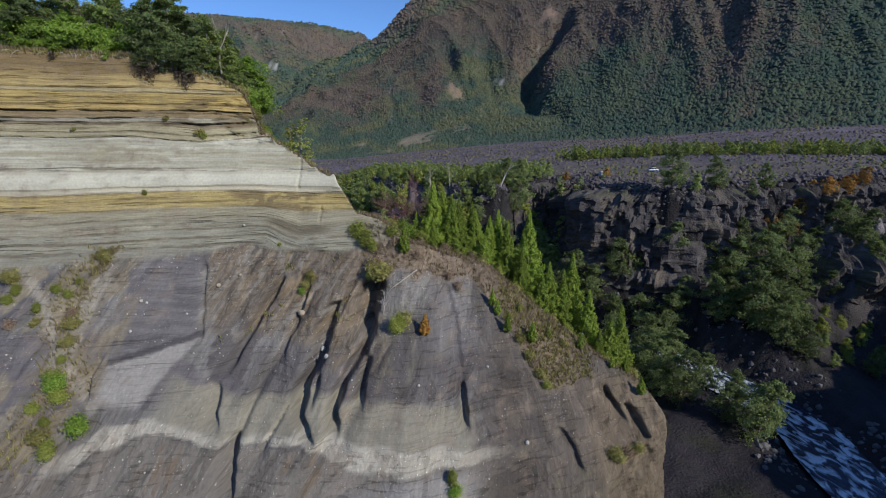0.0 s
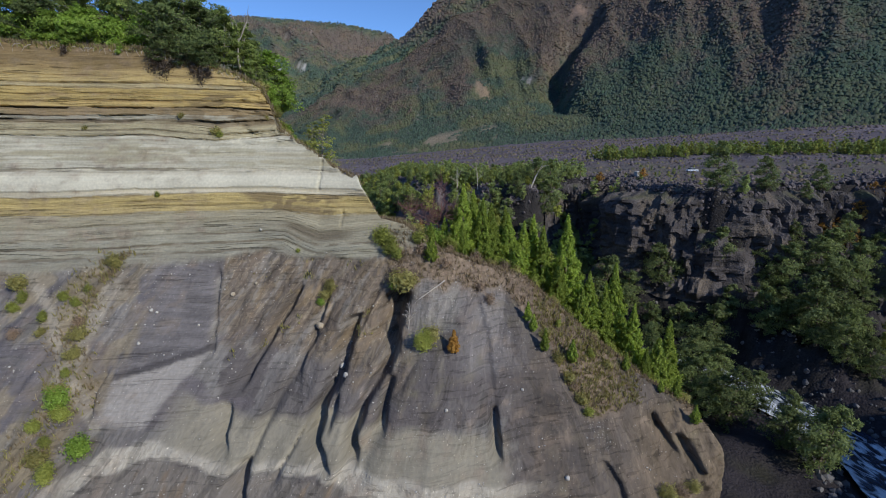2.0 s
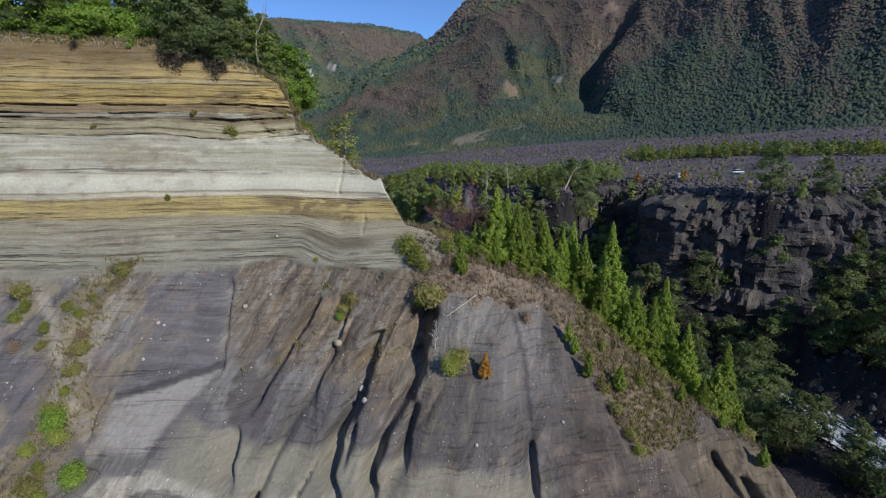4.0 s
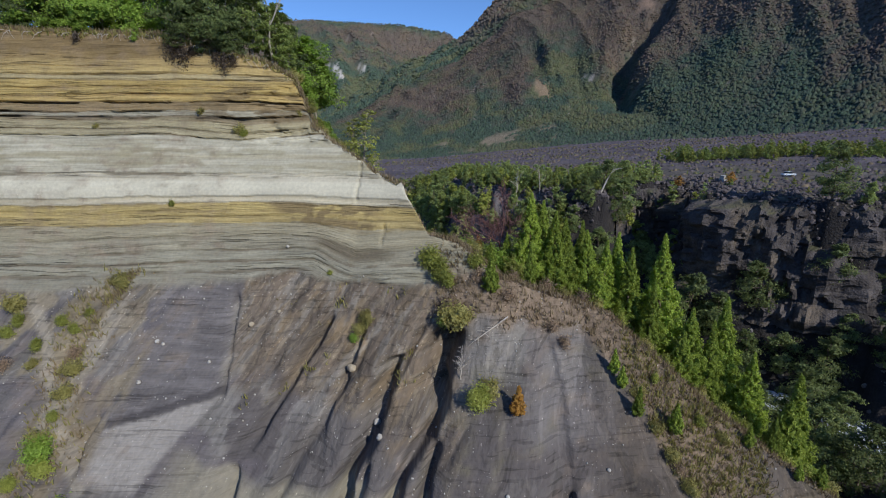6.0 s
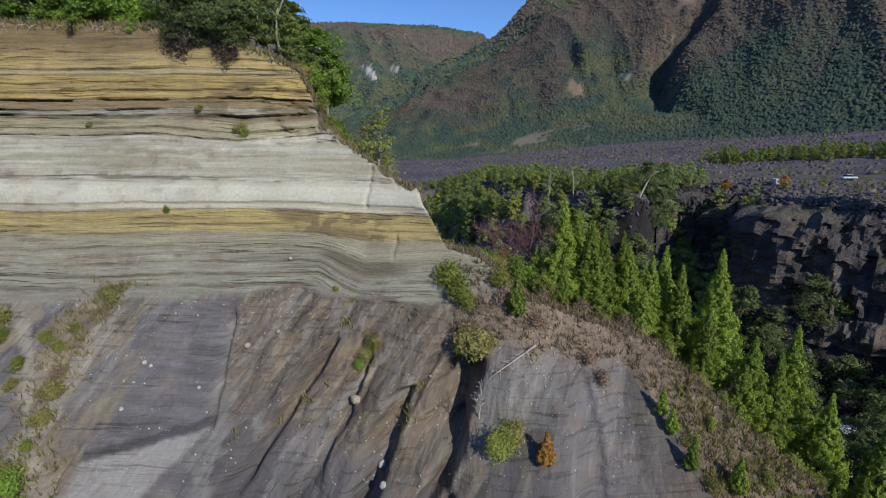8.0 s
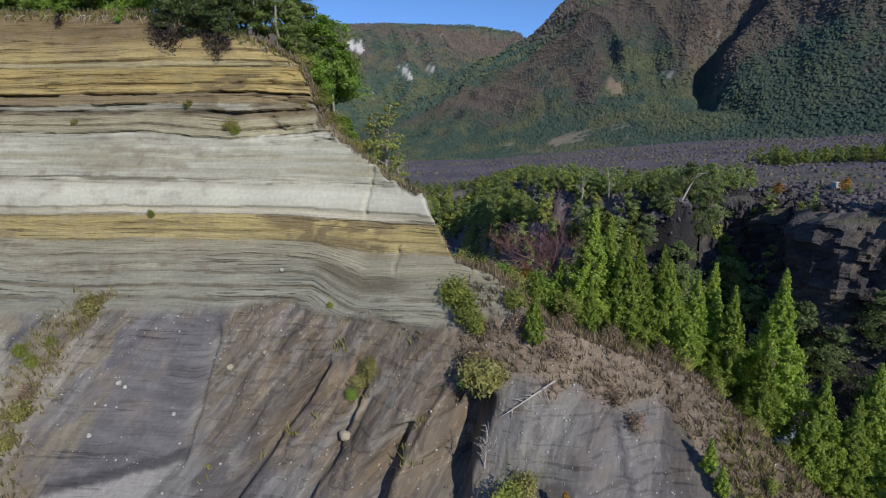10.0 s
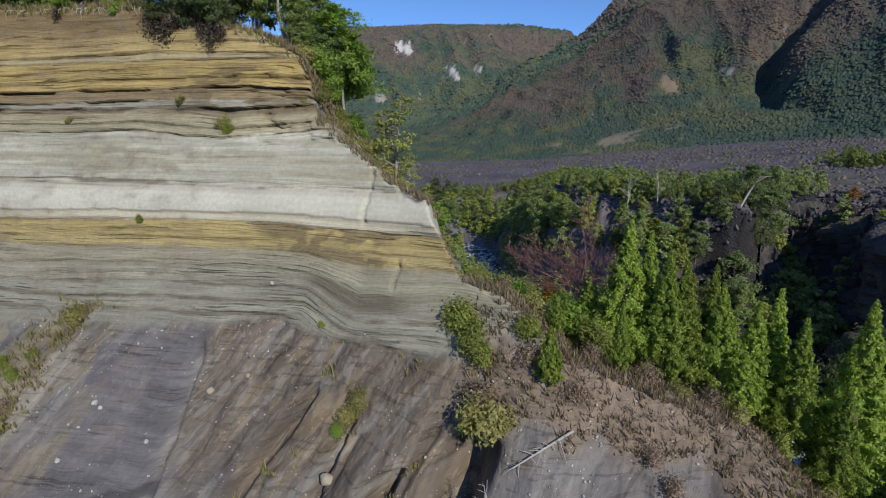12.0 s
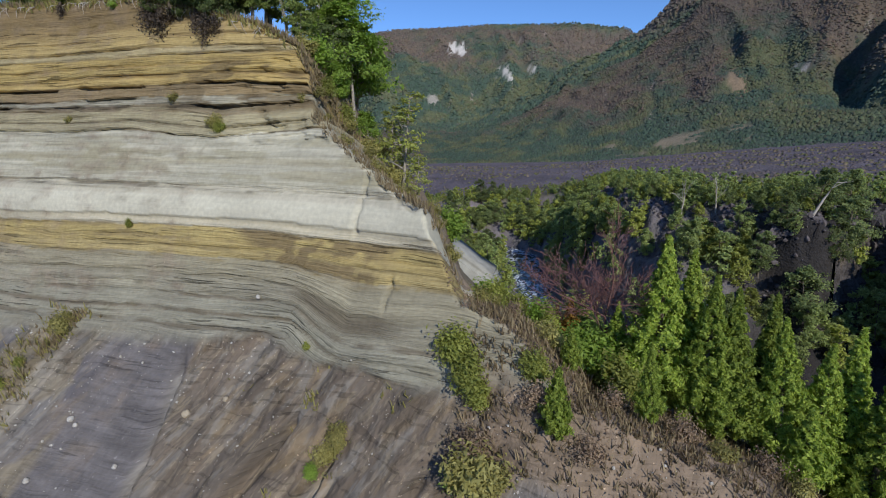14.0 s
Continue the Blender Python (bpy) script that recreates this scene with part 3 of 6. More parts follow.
def wall_tint(x, z):
    lev = bed_level(x, z) + 0.10 * fbm(x / 2.2, z / 0.35, 46, 3)
    i = np.clip(np.searchsorted(BED_Z, lev) - 1, 0, len(BED_Z) - 1)
    col = BED_C[i]
    nxt = BED_C[np.clip(i + 1, 0, len(BED_Z) - 1)]
    gap = BED_Z[np.clip(i + 1, 0, len(BED_Z) - 1)] - lev
    col = col + (nxt - col) * (0.5 * np.clip(1 - gap / 0.12, 0, 1))[..., None]
    # thin dark beds fade in and out along the wall
    dark = BED_D[i] < -0.04
    fade = 0.7 * vnoise(x / 4.5, lev / 0.6, 47) + 0.3 * vnoise(x / 1.2, lev / 0.3, 38)
    host = BED_C[np.clip(i - 1, 0, len(BED_Z) - 1)]
    col = np.where(dark[..., None], col + (host - col) * (0.9 * smooth(0.54, 0.38, fade))[..., None], col)
    fine = vnoise(x / 5, lev / 0.13, 48) - 0.5
    quiet = smooth(53.3, 53.7, lev) * smooth(56.1, 55.8, lev)
    col = col * (1 + 0.35 * (fine * (1 - 0.85 * quiet)) + 0.14 * fbm(x / 3, z / 2, 49, 3))[..., None]
    low = smooth(50.8, 50.2, lev)
    col = col * (1 - low[..., None]) + (0.92 * col + 0.08 * np.array((0.315, 0.298, 0.262)) * (1 + 0.22 * fbm(x / 2.5, z / 0.8, 24, 4))[..., None]) * low[..., None]
    # brown damp stains on the ochre beds near the corner
    stain = smooth(0.40, 0.52, 0.6 * vnoise(x / 2.2, z / 0.8, 61) + 0.4 * vnoise(x / 0.6, z / 0.35, 62)) * smooth(-28.5, -26.5, x + 1.6 * (z - 52)) * smooth(-16.5, -19, x) * smooth(50.5, 51.2, lev) * smooth(53.2, 52.8, lev)
    col = blend(col, (0.20, 0.15, 0.10), stain * 0.75)
    damp = smooth(0.50, 0.60, 0.6 * vnoise(x / 2.6, z / 0.9, 11) + 0.4 * vnoise(x / 0.8, z / 0.3, 10)) * smooth(61.5, 62.2, lev) * smooth(66.5, 65.5, lev) * smooth(-40, -35, x)
    col = blend(col, (0.19, 0.145, 0.095), damp * 0.7)
    drift = smooth(0.52, 0.62, 0.7 * vnoise(x / 5 + 2, z / 0.55, 9) + 0.3 * vnoise(x / 1.2, z / 0.3, 8)) * smooth(56.5, 57, lev) * smooth(59.8, 59.2, lev)
    col = blend(col, (0.34, 0.315, 0.24), drift * 0.55)
    lens = smooth(0.8, 0.2, np.abs(lev - 49.1)) * smooth(-26, -23, x) * smooth(-14, -18, x)
    col = blend(col, (0.16, 0.135, 0.11), lens * 0.85)
    pale = smooth(0.62, 0.72, vnoise(x / 6 + 3, z / 0.5, 62)) * smooth(56.5, 57, lev) * smooth(60.2, 59.8, lev)
    return blend(col, (0.36, 0.33, 0.26), pale * 0.6)


def slope_tint(x, z):
    u = x - rill(x) * (z - 40) + 1.0 * fbm(x / 6, z / 6, 50, 3) + 0.3 * fbm(x / 1.1, z / 1.1, 70, 3)
    streak = 0.45 * fbm(u / 0.7, z / 5, 71, 4) + 0.25 * fbm(x / 0.9, z / 0.8, 68, 4)
    broad = fbm(u / 3.5, z / 10, 72, 3) + 0.3 * fbm(x / 2, z / 2, 69, 3)
    col = np.broadcast_to(np.array((0.208, 0.200, 0.191)), x.shape + (3,)) * (1 + 0.25 * streak + 0.16 * broad)[..., None]
    # dark purple-grey sheets of coarser ash, with crisp edges
    sheet_edge = fbm(u / 4.5, z / 5, 67, 4) + 0.25 * fbm(x / 1.5, z / 0.5, 33, 3)
    dusky = smooth(-0.03, 0.05, sheet_edge) * smooth(-38, -30, x) * smooth(12, 4, x)
    col = blend(col, np.array((0.108, 0.099, 0.101)), dusky * 0.88)
    belt = smooth(30.6, 31.3, z + 0.5 * fbm(x / 2.5, z / 1.5, 32, 3)) * smooth(36.3, 35.0, z + 0.9 * fbm(x / 2, z / 3, 31, 3)) * smooth(-24, -21, x) * smooth(9, 5, x)
    col = blend(col, np.array((0.122, 0.110, 0.109)), belt * (0.62 + 0.38 * vnoise(x / 5, (z - 0.06 * x) / 0.3, 30)) * 0.85)
    soil = rough_soil(x, z)
    col = blend(col, np.array((0.138, 0.113, 0.089)), soil * 0.8)
    ochre = smooth(0.10, 0.35, fbm(u / 1.3 , z / 1.8, 73, 4)) * soil
    col = blend(col, (0.27, 0.205, 0.125), ochre * 0.55)
    light = smooth(0.12, 0.22, fbm(u / 1.2, z / 2.2, 74, 4)) * smooth(-33, -30, x) * smooth(34, 37, z) * smooth(6, 0, x)
    col = blend(col, (0.29, 0.275, 0.245), light * 0.5)
    # smooth grey panel with dark laminae, and the paler one below
    seam = z - 0.23 * (x + 34.3)
    panel = smooth(-40.5, -38.5, x - 0.1 * (z - 40)) * smooth(-30.7, -31.1, x + 0.28 * (z - 40) + 0.3 * fbm(x / 2, z / 1.2, 66, 3)) * smooth(35.7, 36.0, seam) * smooth(45.2, 44.6, z)
    lam = vnoise(x / 4, (z + 0.1 * x) / 0.25, 75)
    pc = np.array((0.170, 0.162, 0.167)) * (0.7 + 0.55 * lam + 0.3 * streak)[..., None]
    col = col * (1 - panel[..., None]) + pc * panel[..., None]
    low = smooth(-39.4, -38.6, x) * smooth(-29.4, -30.0, x - 0.62 * (z - 36.7) + 0.5 * fbm(x / 2, z / 1.2, 65, 3)) * smooth(31.0, 31.6, z + 0.1 * (x + 33)) * smooth(35.9, 35.5, seam)
    col = blend(col, (0.35, 0.335, 0.315), low * 0.92)
    line = smooth(0.42, 0.22, np.abs(seam - 35.85 + 0.15 * fbm(x / 1.2, z, 64, 2))) * smooth(-39.4, -38.6, x) * smooth(-28.6, -29.4, x)
    col = blend(col, (0.085, 0.08, 0.085), line * 0.85)
    # dark laminated blocks further along and below
    blocks = smooth(0.44, 0.50, vnoise(u / 3.2, z / 2.4, 76)) * smooth(31, 32, z) * smooth(38.5, 37.5, z) * np.maximum(smooth(-38.5, -40, x), smooth(-30.5, -29.5, x - 0.62 * (z - 36.7)) * smooth(-22, -25, x))
    col = blend(col, np.array((0.145, 0.132, 0.142)), blocks * (0.55 + 0.45 * vnoise(x / 3, z / 0.3, 77)))
    # overgrown strip at the wall's far end
    strip_x = lerp_table(z, (26, 30, 33, 36, 39, 43, 46), (-45, -43, -42, -43.6, -45, -45.5, -44))
    veg = smooth(3.2, 1.2, np.abs(x - strip_x) + 1.2 * fbm(x / 1.5, z / 1.5, 78, 3))
    col = blend(col, (0.23, 0.19, 0.115), veg * 0.75)
    # laminated dark blocks and pale grit trails at the wall's west end
    west = smooth(-37.6, -38.6, x + 0.5 * fbm(x / 1.5, z / 1.5, 29, 3))
    dim = smooth(0.02, 0.08, fbm(x / 3.0 + 5, (z - 0.1 * x) / 2.4, 28, 4)) * west * smooth(44.5, 43, z)
    col = blend(col, np.array((0.135, 0.128, 0.138)), dim * (0.5 + 0.5 * smooth(0.35, 0.6, vnoise(x / 3, (z - 0.12 * x) / 0.32, 27))))
    tan = smooth(0.05, 0.2, fbm(x / 2.2, z / 3.0, 26, 4)) * west
    col = blend(col, (0.275, 0.24, 0.175), tan * 0.75)
    for zs, xs in (((31.4, 32.7, 35.6, 37.9, 41.3, 44.3), (-38.1, -40.2, -43.0, -43.1, -43.5, -42.5)), ((34, 36.9, 40.4, 44.3), (-43.2, -45.0, -48.1, -53.3))):
        off = np.abs(x - lerp_table(z, zs, xs) + 0.5 * fbm(x / 1.5, z / 1.5, 25, 3))
        col = blend(col, (0.34, 0.315, 0.265), 0.8 * smooth(0.95, 0.5, off) * smooth(zs[0] - 0.5, zs[0], z) * smooth(zs[-1] + 0.3, zs[-1] - 0.3, z))
    # greenish band, pale line, and what lies under it
    pl = pale_line(x) + 0.25 * fbm(x / 2, x * 0, 57, 2)
    band = smooth(pl, pl + 0.3, z) * smooth(pl + 3.4, pl + 2.6, z + 0.5 * fbm(x / 2, z / 2, 79, 2)) * smooth(-33, -29, x) * smooth(5, 2.5, x)
    col = blend(col, np.array((0.29, 0.272, 0.215)), band * 0.85)
    thick = lerp_table(x, (-41, -37, -33, -28, -22, -15, -10, -4, 2, 9, 14), (0.9, 1.5, 1.3, 0.5, 0.4, 0.5, 1.7, 1.8, 1.1, 0.5, 0.3))
    pale = smooth(pl - thick - 0.15, pl - thick + 0.15, z + 0.16 * fbm(x / 1.8, z / 1.2, 80, 3)) * smooth(pl + 0.35, pl + 0.05, z) * smooth(12, 7, x) * smooth(-41, -37, x)
    col = blend(col, (0.45, 0.425, 0.36), pale * 0.85)
    under = smooth(pl - 0.3, pl - 1.2, z)
    uc = np.array((0.19, 0.172, 0.15)) * (1 + 0.35 * streak)[..., None]
    col = col + (uc - col) * (under * (1 - pale) * 0.8)[..., None]
    rust = smooth(0.25, 0.5, fbm(u / 1.2, z / 3, 81, 3)) * under * smooth(-36, -30, x)
    col = blend(col, (0.20, 0.14, 0.085), rust * 0.5)
    smooth_grey = smooth(26.2, 25.2, z + 0.06 * (x + 2) ** 2 * 0.2) * smooth(-13, -9, x) * smooth(6, 2, x)
    col = blend(col, (0.30, 0.295, 0.29), smooth_grey * 0.8)
    # spur
    lit = smooth(-2.5, 0, x) * smooth(8.5, 6, x) * smooth(33.5, 35, z) * smooth(44, 41, z)
    col = blend(col, np.array((0.20, 0.19, 0.19)), lit * 0.7)
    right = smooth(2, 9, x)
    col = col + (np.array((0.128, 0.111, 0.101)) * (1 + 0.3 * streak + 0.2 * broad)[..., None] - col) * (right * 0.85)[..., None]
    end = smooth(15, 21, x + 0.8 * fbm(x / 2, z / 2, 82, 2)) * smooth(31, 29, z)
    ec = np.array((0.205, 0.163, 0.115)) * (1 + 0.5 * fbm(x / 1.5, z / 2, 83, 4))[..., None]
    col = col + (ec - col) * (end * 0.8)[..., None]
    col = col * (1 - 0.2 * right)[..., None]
    heath_z = lerp_table(x, (-10, -4, 4, 8, 11, 13.5, 20), (43, 42.5, 41, 38, 33, 30, 30))
    heath = smooth(-0.6, 0.8, z - heath_z + 1.3 * fbm(x / 2, z / 2, 84, 3)) * smooth(-11, -8, x) * smooth(21, 15, x)
    hc = np.array((0.25, 0.19, 0.135)) * (1 + 0.4 * fbm(x / 0.8, z / 0.8, 85, 3))[..., None]
    return np.clip(col + (hc - col) * (heath * 0.85)[..., None], 0.02, 0.9)


def build_cliff():
    xs = np.concatenate([np.arange(-112, -66, 0.7), np.arange(-66, -48, 0.3), np.arange(-48, 32, 0.19), np.arange(32, 35.1, 0.3)])
    vs = np.concatenate([np.arange(-4, 20, 1.0), np.arange(20, 44, 0.19), np.arange(44, 60, 0.12), np.arange(60, 68.2, 0.075), np.arange(68.2, 72.9, 0.16), 73.5 + 0.35 * np.arange(1, 60) ** 1.35])
    X, V = np.meshgrid(xs, vs)
    top = crest(X) + 0.35 * fbm(X / 2.5, X * 0, 90, 3) + 0.55 * fbm(X / 0.9, X * 0 + 4, 89, 3) * smooth(-30, -28, X) * smooth(-13.5, -15, X)
    e = np.clip(V - top, 0, None)
    d = e + 0.012 * e * e
    Zf = np.minimum(V, top)
    Y = face(X, Zf) + d
    Z = np.where(e > 0, back_height(X, d) - crest(X) + top + (0.35 * fbm(X / 3, Y / 3, 91, 4)) * smooth(0, 2, d), Zf)
    Z = np.maximum(Z, -8.0)
    k = smooth(-0.5, 0.6, Zf - slope_top(X))
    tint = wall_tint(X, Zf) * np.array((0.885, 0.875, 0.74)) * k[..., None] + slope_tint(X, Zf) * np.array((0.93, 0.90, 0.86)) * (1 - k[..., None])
    soil = np.array((0.255, 0.195, 0.145)) * (1 + 0.4 * fbm(X / 1.3, Y / 1.3, 92, 4))[..., None]
    green = np.array((0.10, 0.11, 0.05)) * (1 + 0.4 * fbm(X / 1.1, Y / 1.1, 93, 3))[..., None]
    g = (smooth(0.0, 0.4, fbm(X / 5, Y / 5, 94, 3)) * 0.6 + 0.4 * smooth(10, 20, d))[..., None]
    soil = soil * (1 - g) + green * g
    cover = smooth(-0.1, 0.8, e + 0.5 * fbm(X / 1.2, Zf / 0.8, 95, 3))[..., None] * np.where(X < -34, 1.0, np.where(X < -12, smooth(5.0, 11.0, e), 1.0))[..., None]
    tint = tint * (1 - cover) + soil * cover
    lev = bed_level(X, Zf)
    calm = smooth(53.2, 53.5, lev) * smooth(56.1, 55.9, lev) + 0.72 * smooth(56.4, 56.7, lev) * smooth(60.4, 60.0, lev)
    panel = smooth(-40.5, -38.5, X - 0.1 * (Zf - 40)) * smooth(-30.5, -31.2, X + 0.28 * (Zf - 40)) * smooth(30.8, 31.3, Zf) * smooth(45.2, 44.6, Zf)
    blocks = smooth(31, 32, Zf) * smooth(39.5, 38, Zf) * np.maximum(smooth(-38.5, -40, X), smooth(-30.5, -29.5, X - 0.62 * (Zf - 36.7)) * smooth(-22, -25, X)) * 0.8
    sheeted = np.maximum(panel, blocks) * (1 - k)
    bedded = k * (1 - cover[..., 0]) * (1 - 0.93 * calm) + 0.6 * sheeted + 0.26 * (1 - k) * (1 - sheeted) * smooth(-16, -10, X) * smooth(16, 8, X)
    flow = X - rill(X) * (Zf - 40) + 1.0 * fbm(X / 6, Zf / 6, 50, 3)
    slope = np.clip(1 - k + cover[..., 0], 0, 1) * (1 - 0.6 * sheeted) * (1 - 0.55 * smooth(0, 0.4, Zf - pale_line(X)) * smooth(3.2, 2.2, Zf - pale_line(X)) * smooth(-33, -29, X) * smooth(5, 2.5, X))
    soil_zone = rough_soil(X, Zf) * (1 - k) + 0.5 * smooth(-46, -41, X) * smooth(-36, -40, X) * (1 - k) + 0.3 * smooth(2, 9, X) * (1 - k)
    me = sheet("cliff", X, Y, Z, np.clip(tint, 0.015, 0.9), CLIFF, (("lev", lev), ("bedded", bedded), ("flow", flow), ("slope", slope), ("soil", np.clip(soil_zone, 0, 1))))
    tagged(new("cliff", me), "layered grey and ochre tuff cliff with an eroded ash spur", "cliff", kind="structure")


build_cliff()


def on_face(x, z):
    a = np.array([float(x)])
    return Vector((x, float(face(a, np.array([float(z)]))[0]), z))


def on_back(x, d):
    a = np.array([float(x)])
    y = float(face(a, crest(a))[0]) + d
    return Vector((x, y, float(back_height(a, np.array([float(d)]))[0])))


# ---- ground ----
def foot_of(az):
    return lerp_table(az, (-90, -30, -10, 10, 30, 45, 90), (900, 900, 820, 760, 660, 640, 900))


SCREE = ((-26.3, 9.9, 0.9, 0.9, (0.62, 0.58, 0.52)), (-21.0, 7.4, 0.6, 1.0, (0.58, 0.54, 0.48)), (-18.7, 8.0, 1.1, 0.5, (0.58, 0.54, 0.48)), (-29.0, 4.8, 0.9, 0.6, (0.36, 0.33, 0.28)),
         (1.2, 5.9, 1.0, 1.1, (0.24, 0.18, 0.12)), (6.6, 6.9, 0.9, 0.5, (0.40, 0.36, 0.31)), (11.5, 13.6, 1.2, 0.6, (0.26, 0.18, 0.13)))


def meadow_mask(x, y, az, r):
    return smooth(0.0, 0.15, fbm(x / 55, y / 22, 120, 3)) * smooth(95, 70, r - foot_of(az)) * smooth(8, 20, r - foot_of(az)) * smooth(-11, -9, az) * smooth(4, 2, az)


def forest_tint(x, y, z):
    """Canopy colour: green at the foot and in the gullies, rust and bare twigs on the upper slopes."""
    az, r = np.degrees(np.arctan2(x, y - 20)), np.hypot(x, y - 20)
    up = np.clip((z - 45) / np.where(r > 1500, 420, 300), 0, 1)
    # green and rust lean to blue, a touch of distance haze in the tint
    green, olive, rust = np.array((0.058, 0.088, 0.062)), np.array((0.104, 0.114, 0.060)), np.array((0.146, 0.096, 0.080))
    warm = fbm(az / 5 + r / 900, r / 260, 121, 4) + 1.3 * (up - np.where(r > 1500, 1.0, 0.52)) + 0.35 * fbm(x / 14, y / 14, 123, 3) + 0.25 * smooth(3, -6, az)
    t = smooth(-0.25, 0.45, warm)[..., None]
    o = (smooth(-0.15, 0.35, fbm(x / 45, y / 45, 122, 4)) * (1 - 0.6 * smooth(7, 15, az)))[..., None]
    # crowns past about 1450 m lightened, painted haze
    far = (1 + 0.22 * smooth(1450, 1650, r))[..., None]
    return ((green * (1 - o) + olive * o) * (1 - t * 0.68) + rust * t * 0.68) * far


def land_tint(x, y, z, slope):
    az, r = np.degrees(np.arctan2(x - CX, y - CY)), np.hypot(x - CX, y - CY)
    lava = np.array((0.128, 0.110, 0.124)) * (1 + 0.35 * fbm(x / 18, y / 18, 100, 4) + 0.25 * fbm(x / 90, y / 30, 101, 3))[..., None]
    grass = np.array((0.125, 0.130, 0.058)) * (1 + 0.3 * fbm(x / 4, y / 4, 102, 3))[..., None]
    near_rim = near_line(x, y, RIM)
    gorge = in_gorge(x, y)
    g = smooth(0.0, 0.45, fbm(x / 14, y / 9, 103, 4) - 0.15 * smooth(40, 110, near_rim)) * np.where(gorge, 0.6 * smooth(1.6, 0.7, slope), smooth(140, 40, near_rim) * 0.8)
    col = blend(lava, (0, 0, 0), g) + grass * g[..., None]
    heathy = (0.75 * smooth(120, 30, near_rim) * (~gorge))
    col = blend(col, (0, 0, 0), heathy) + np.array((0.130, 0.114, 0.094)) * (1 + 0.5 * fbm(x / 6, y / 6, 109, 4))[..., None] * heathy[..., None]
    sand = smooth(2.0, 0.8, np.abs(near_rim - 52 + 5 * fbm(x / 30, y / 30, 104, 2)) / 2.2) * (~gorge) * smooth(-60, 20, x)
    col = blend(col, (0.17, 0.15, 0.125), sand * 0.6)
    rock = smooth(0.9, 1.8, slope) * gorge
    rc = np.array((0.112, 0.102, 0.100)) * (1 + 0.6 * fbm(x / 2 + z / 3, y / 2, 105, 4))[..., None]
    col = col * (1 - rock[..., None]) + rc * rock[..., None]
    # gorge shade put into the colour: 0.3 in the east, raised in the west
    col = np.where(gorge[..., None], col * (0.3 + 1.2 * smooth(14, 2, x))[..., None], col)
    hump = np.clip(1.6 * knoll(x, y), 0, 1)[..., None]
    col = col * (1 - hump) + np.array((0.16, 0.14, 0.15)) * (1 + 0.6 * fbm(x / 2, y / 2, 108, 4))[..., None] * hump
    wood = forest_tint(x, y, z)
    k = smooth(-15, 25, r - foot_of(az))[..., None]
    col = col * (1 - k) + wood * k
    el = np.degrees(np.arctan2(z - 60, r))
    # bare scree and the dry meadow at the mountain's foot
    for a, e, wa, we, c in SCREE:
        n = 1.5 * fbm(az / 0.55, el / 1.4, 107, 3)
        m = np.exp(-((az - a + 0.5 * (el - e)) / wa) ** 2 - ((el - e) / we) ** 2) + n * 0.5
        col = blend(col, c, smooth(0.45, 0.7, m) * (r > foot_of(az) + 60))
    meadow = meadow_mask(x, y, az, r)
    return np.clip(blend(col, (0.24, 0.20, 0.14), meadow), 0.012, 0.8)


def build_ground():
    az = np.radians(np.concatenate([np.arange(-180, -74, 3.0), np.arange(-74, 60, 0.29), np.arange(60, 180.1, 3.0)]))
    rr = np.concatenate([[0.5, 5], np.arange(12, 88, 2.0), np.arange(88, 270, 1.25), 270 * np.exp(np.arange(0, 170) * (math.log(4700 / 270) / 169))])
    A, R = np.meshgrid(az, rr)
    X, Y = CX + R * np.sin(A), CY + R * np.cos(A)
    Z = ground_height(X, Y)
    slope = np.abs(np.gradient(Z, axis=0) / np.gradient(R, axis=0)) + np.abs(np.gradient(Z, axis=1) / (np.gradient(A, axis=1) * R + 1e-6))
    # keep the sheet beneath the cliff and its spur
    edge = face_base(X, crest(X))
    d = Y - edge
    lid = back_height(X, np.clip(d, 0, None))
    Z = np.where((X < 34) & (X > -112) & (d > 0) & (d < 200) & (lid > 7), np.minimum(Z, lid - 3.0), Z)
    Z = np.where((X < 34) & (X > -112) & (d > -38) & (d <= 0), np.minimum(Z, 2.0), Z)
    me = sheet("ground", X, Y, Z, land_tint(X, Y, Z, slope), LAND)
    tagged(new("ground", me), "dark lava plain cut by a gorge below wooded mountains", "ground", kind="structure")


build_ground()


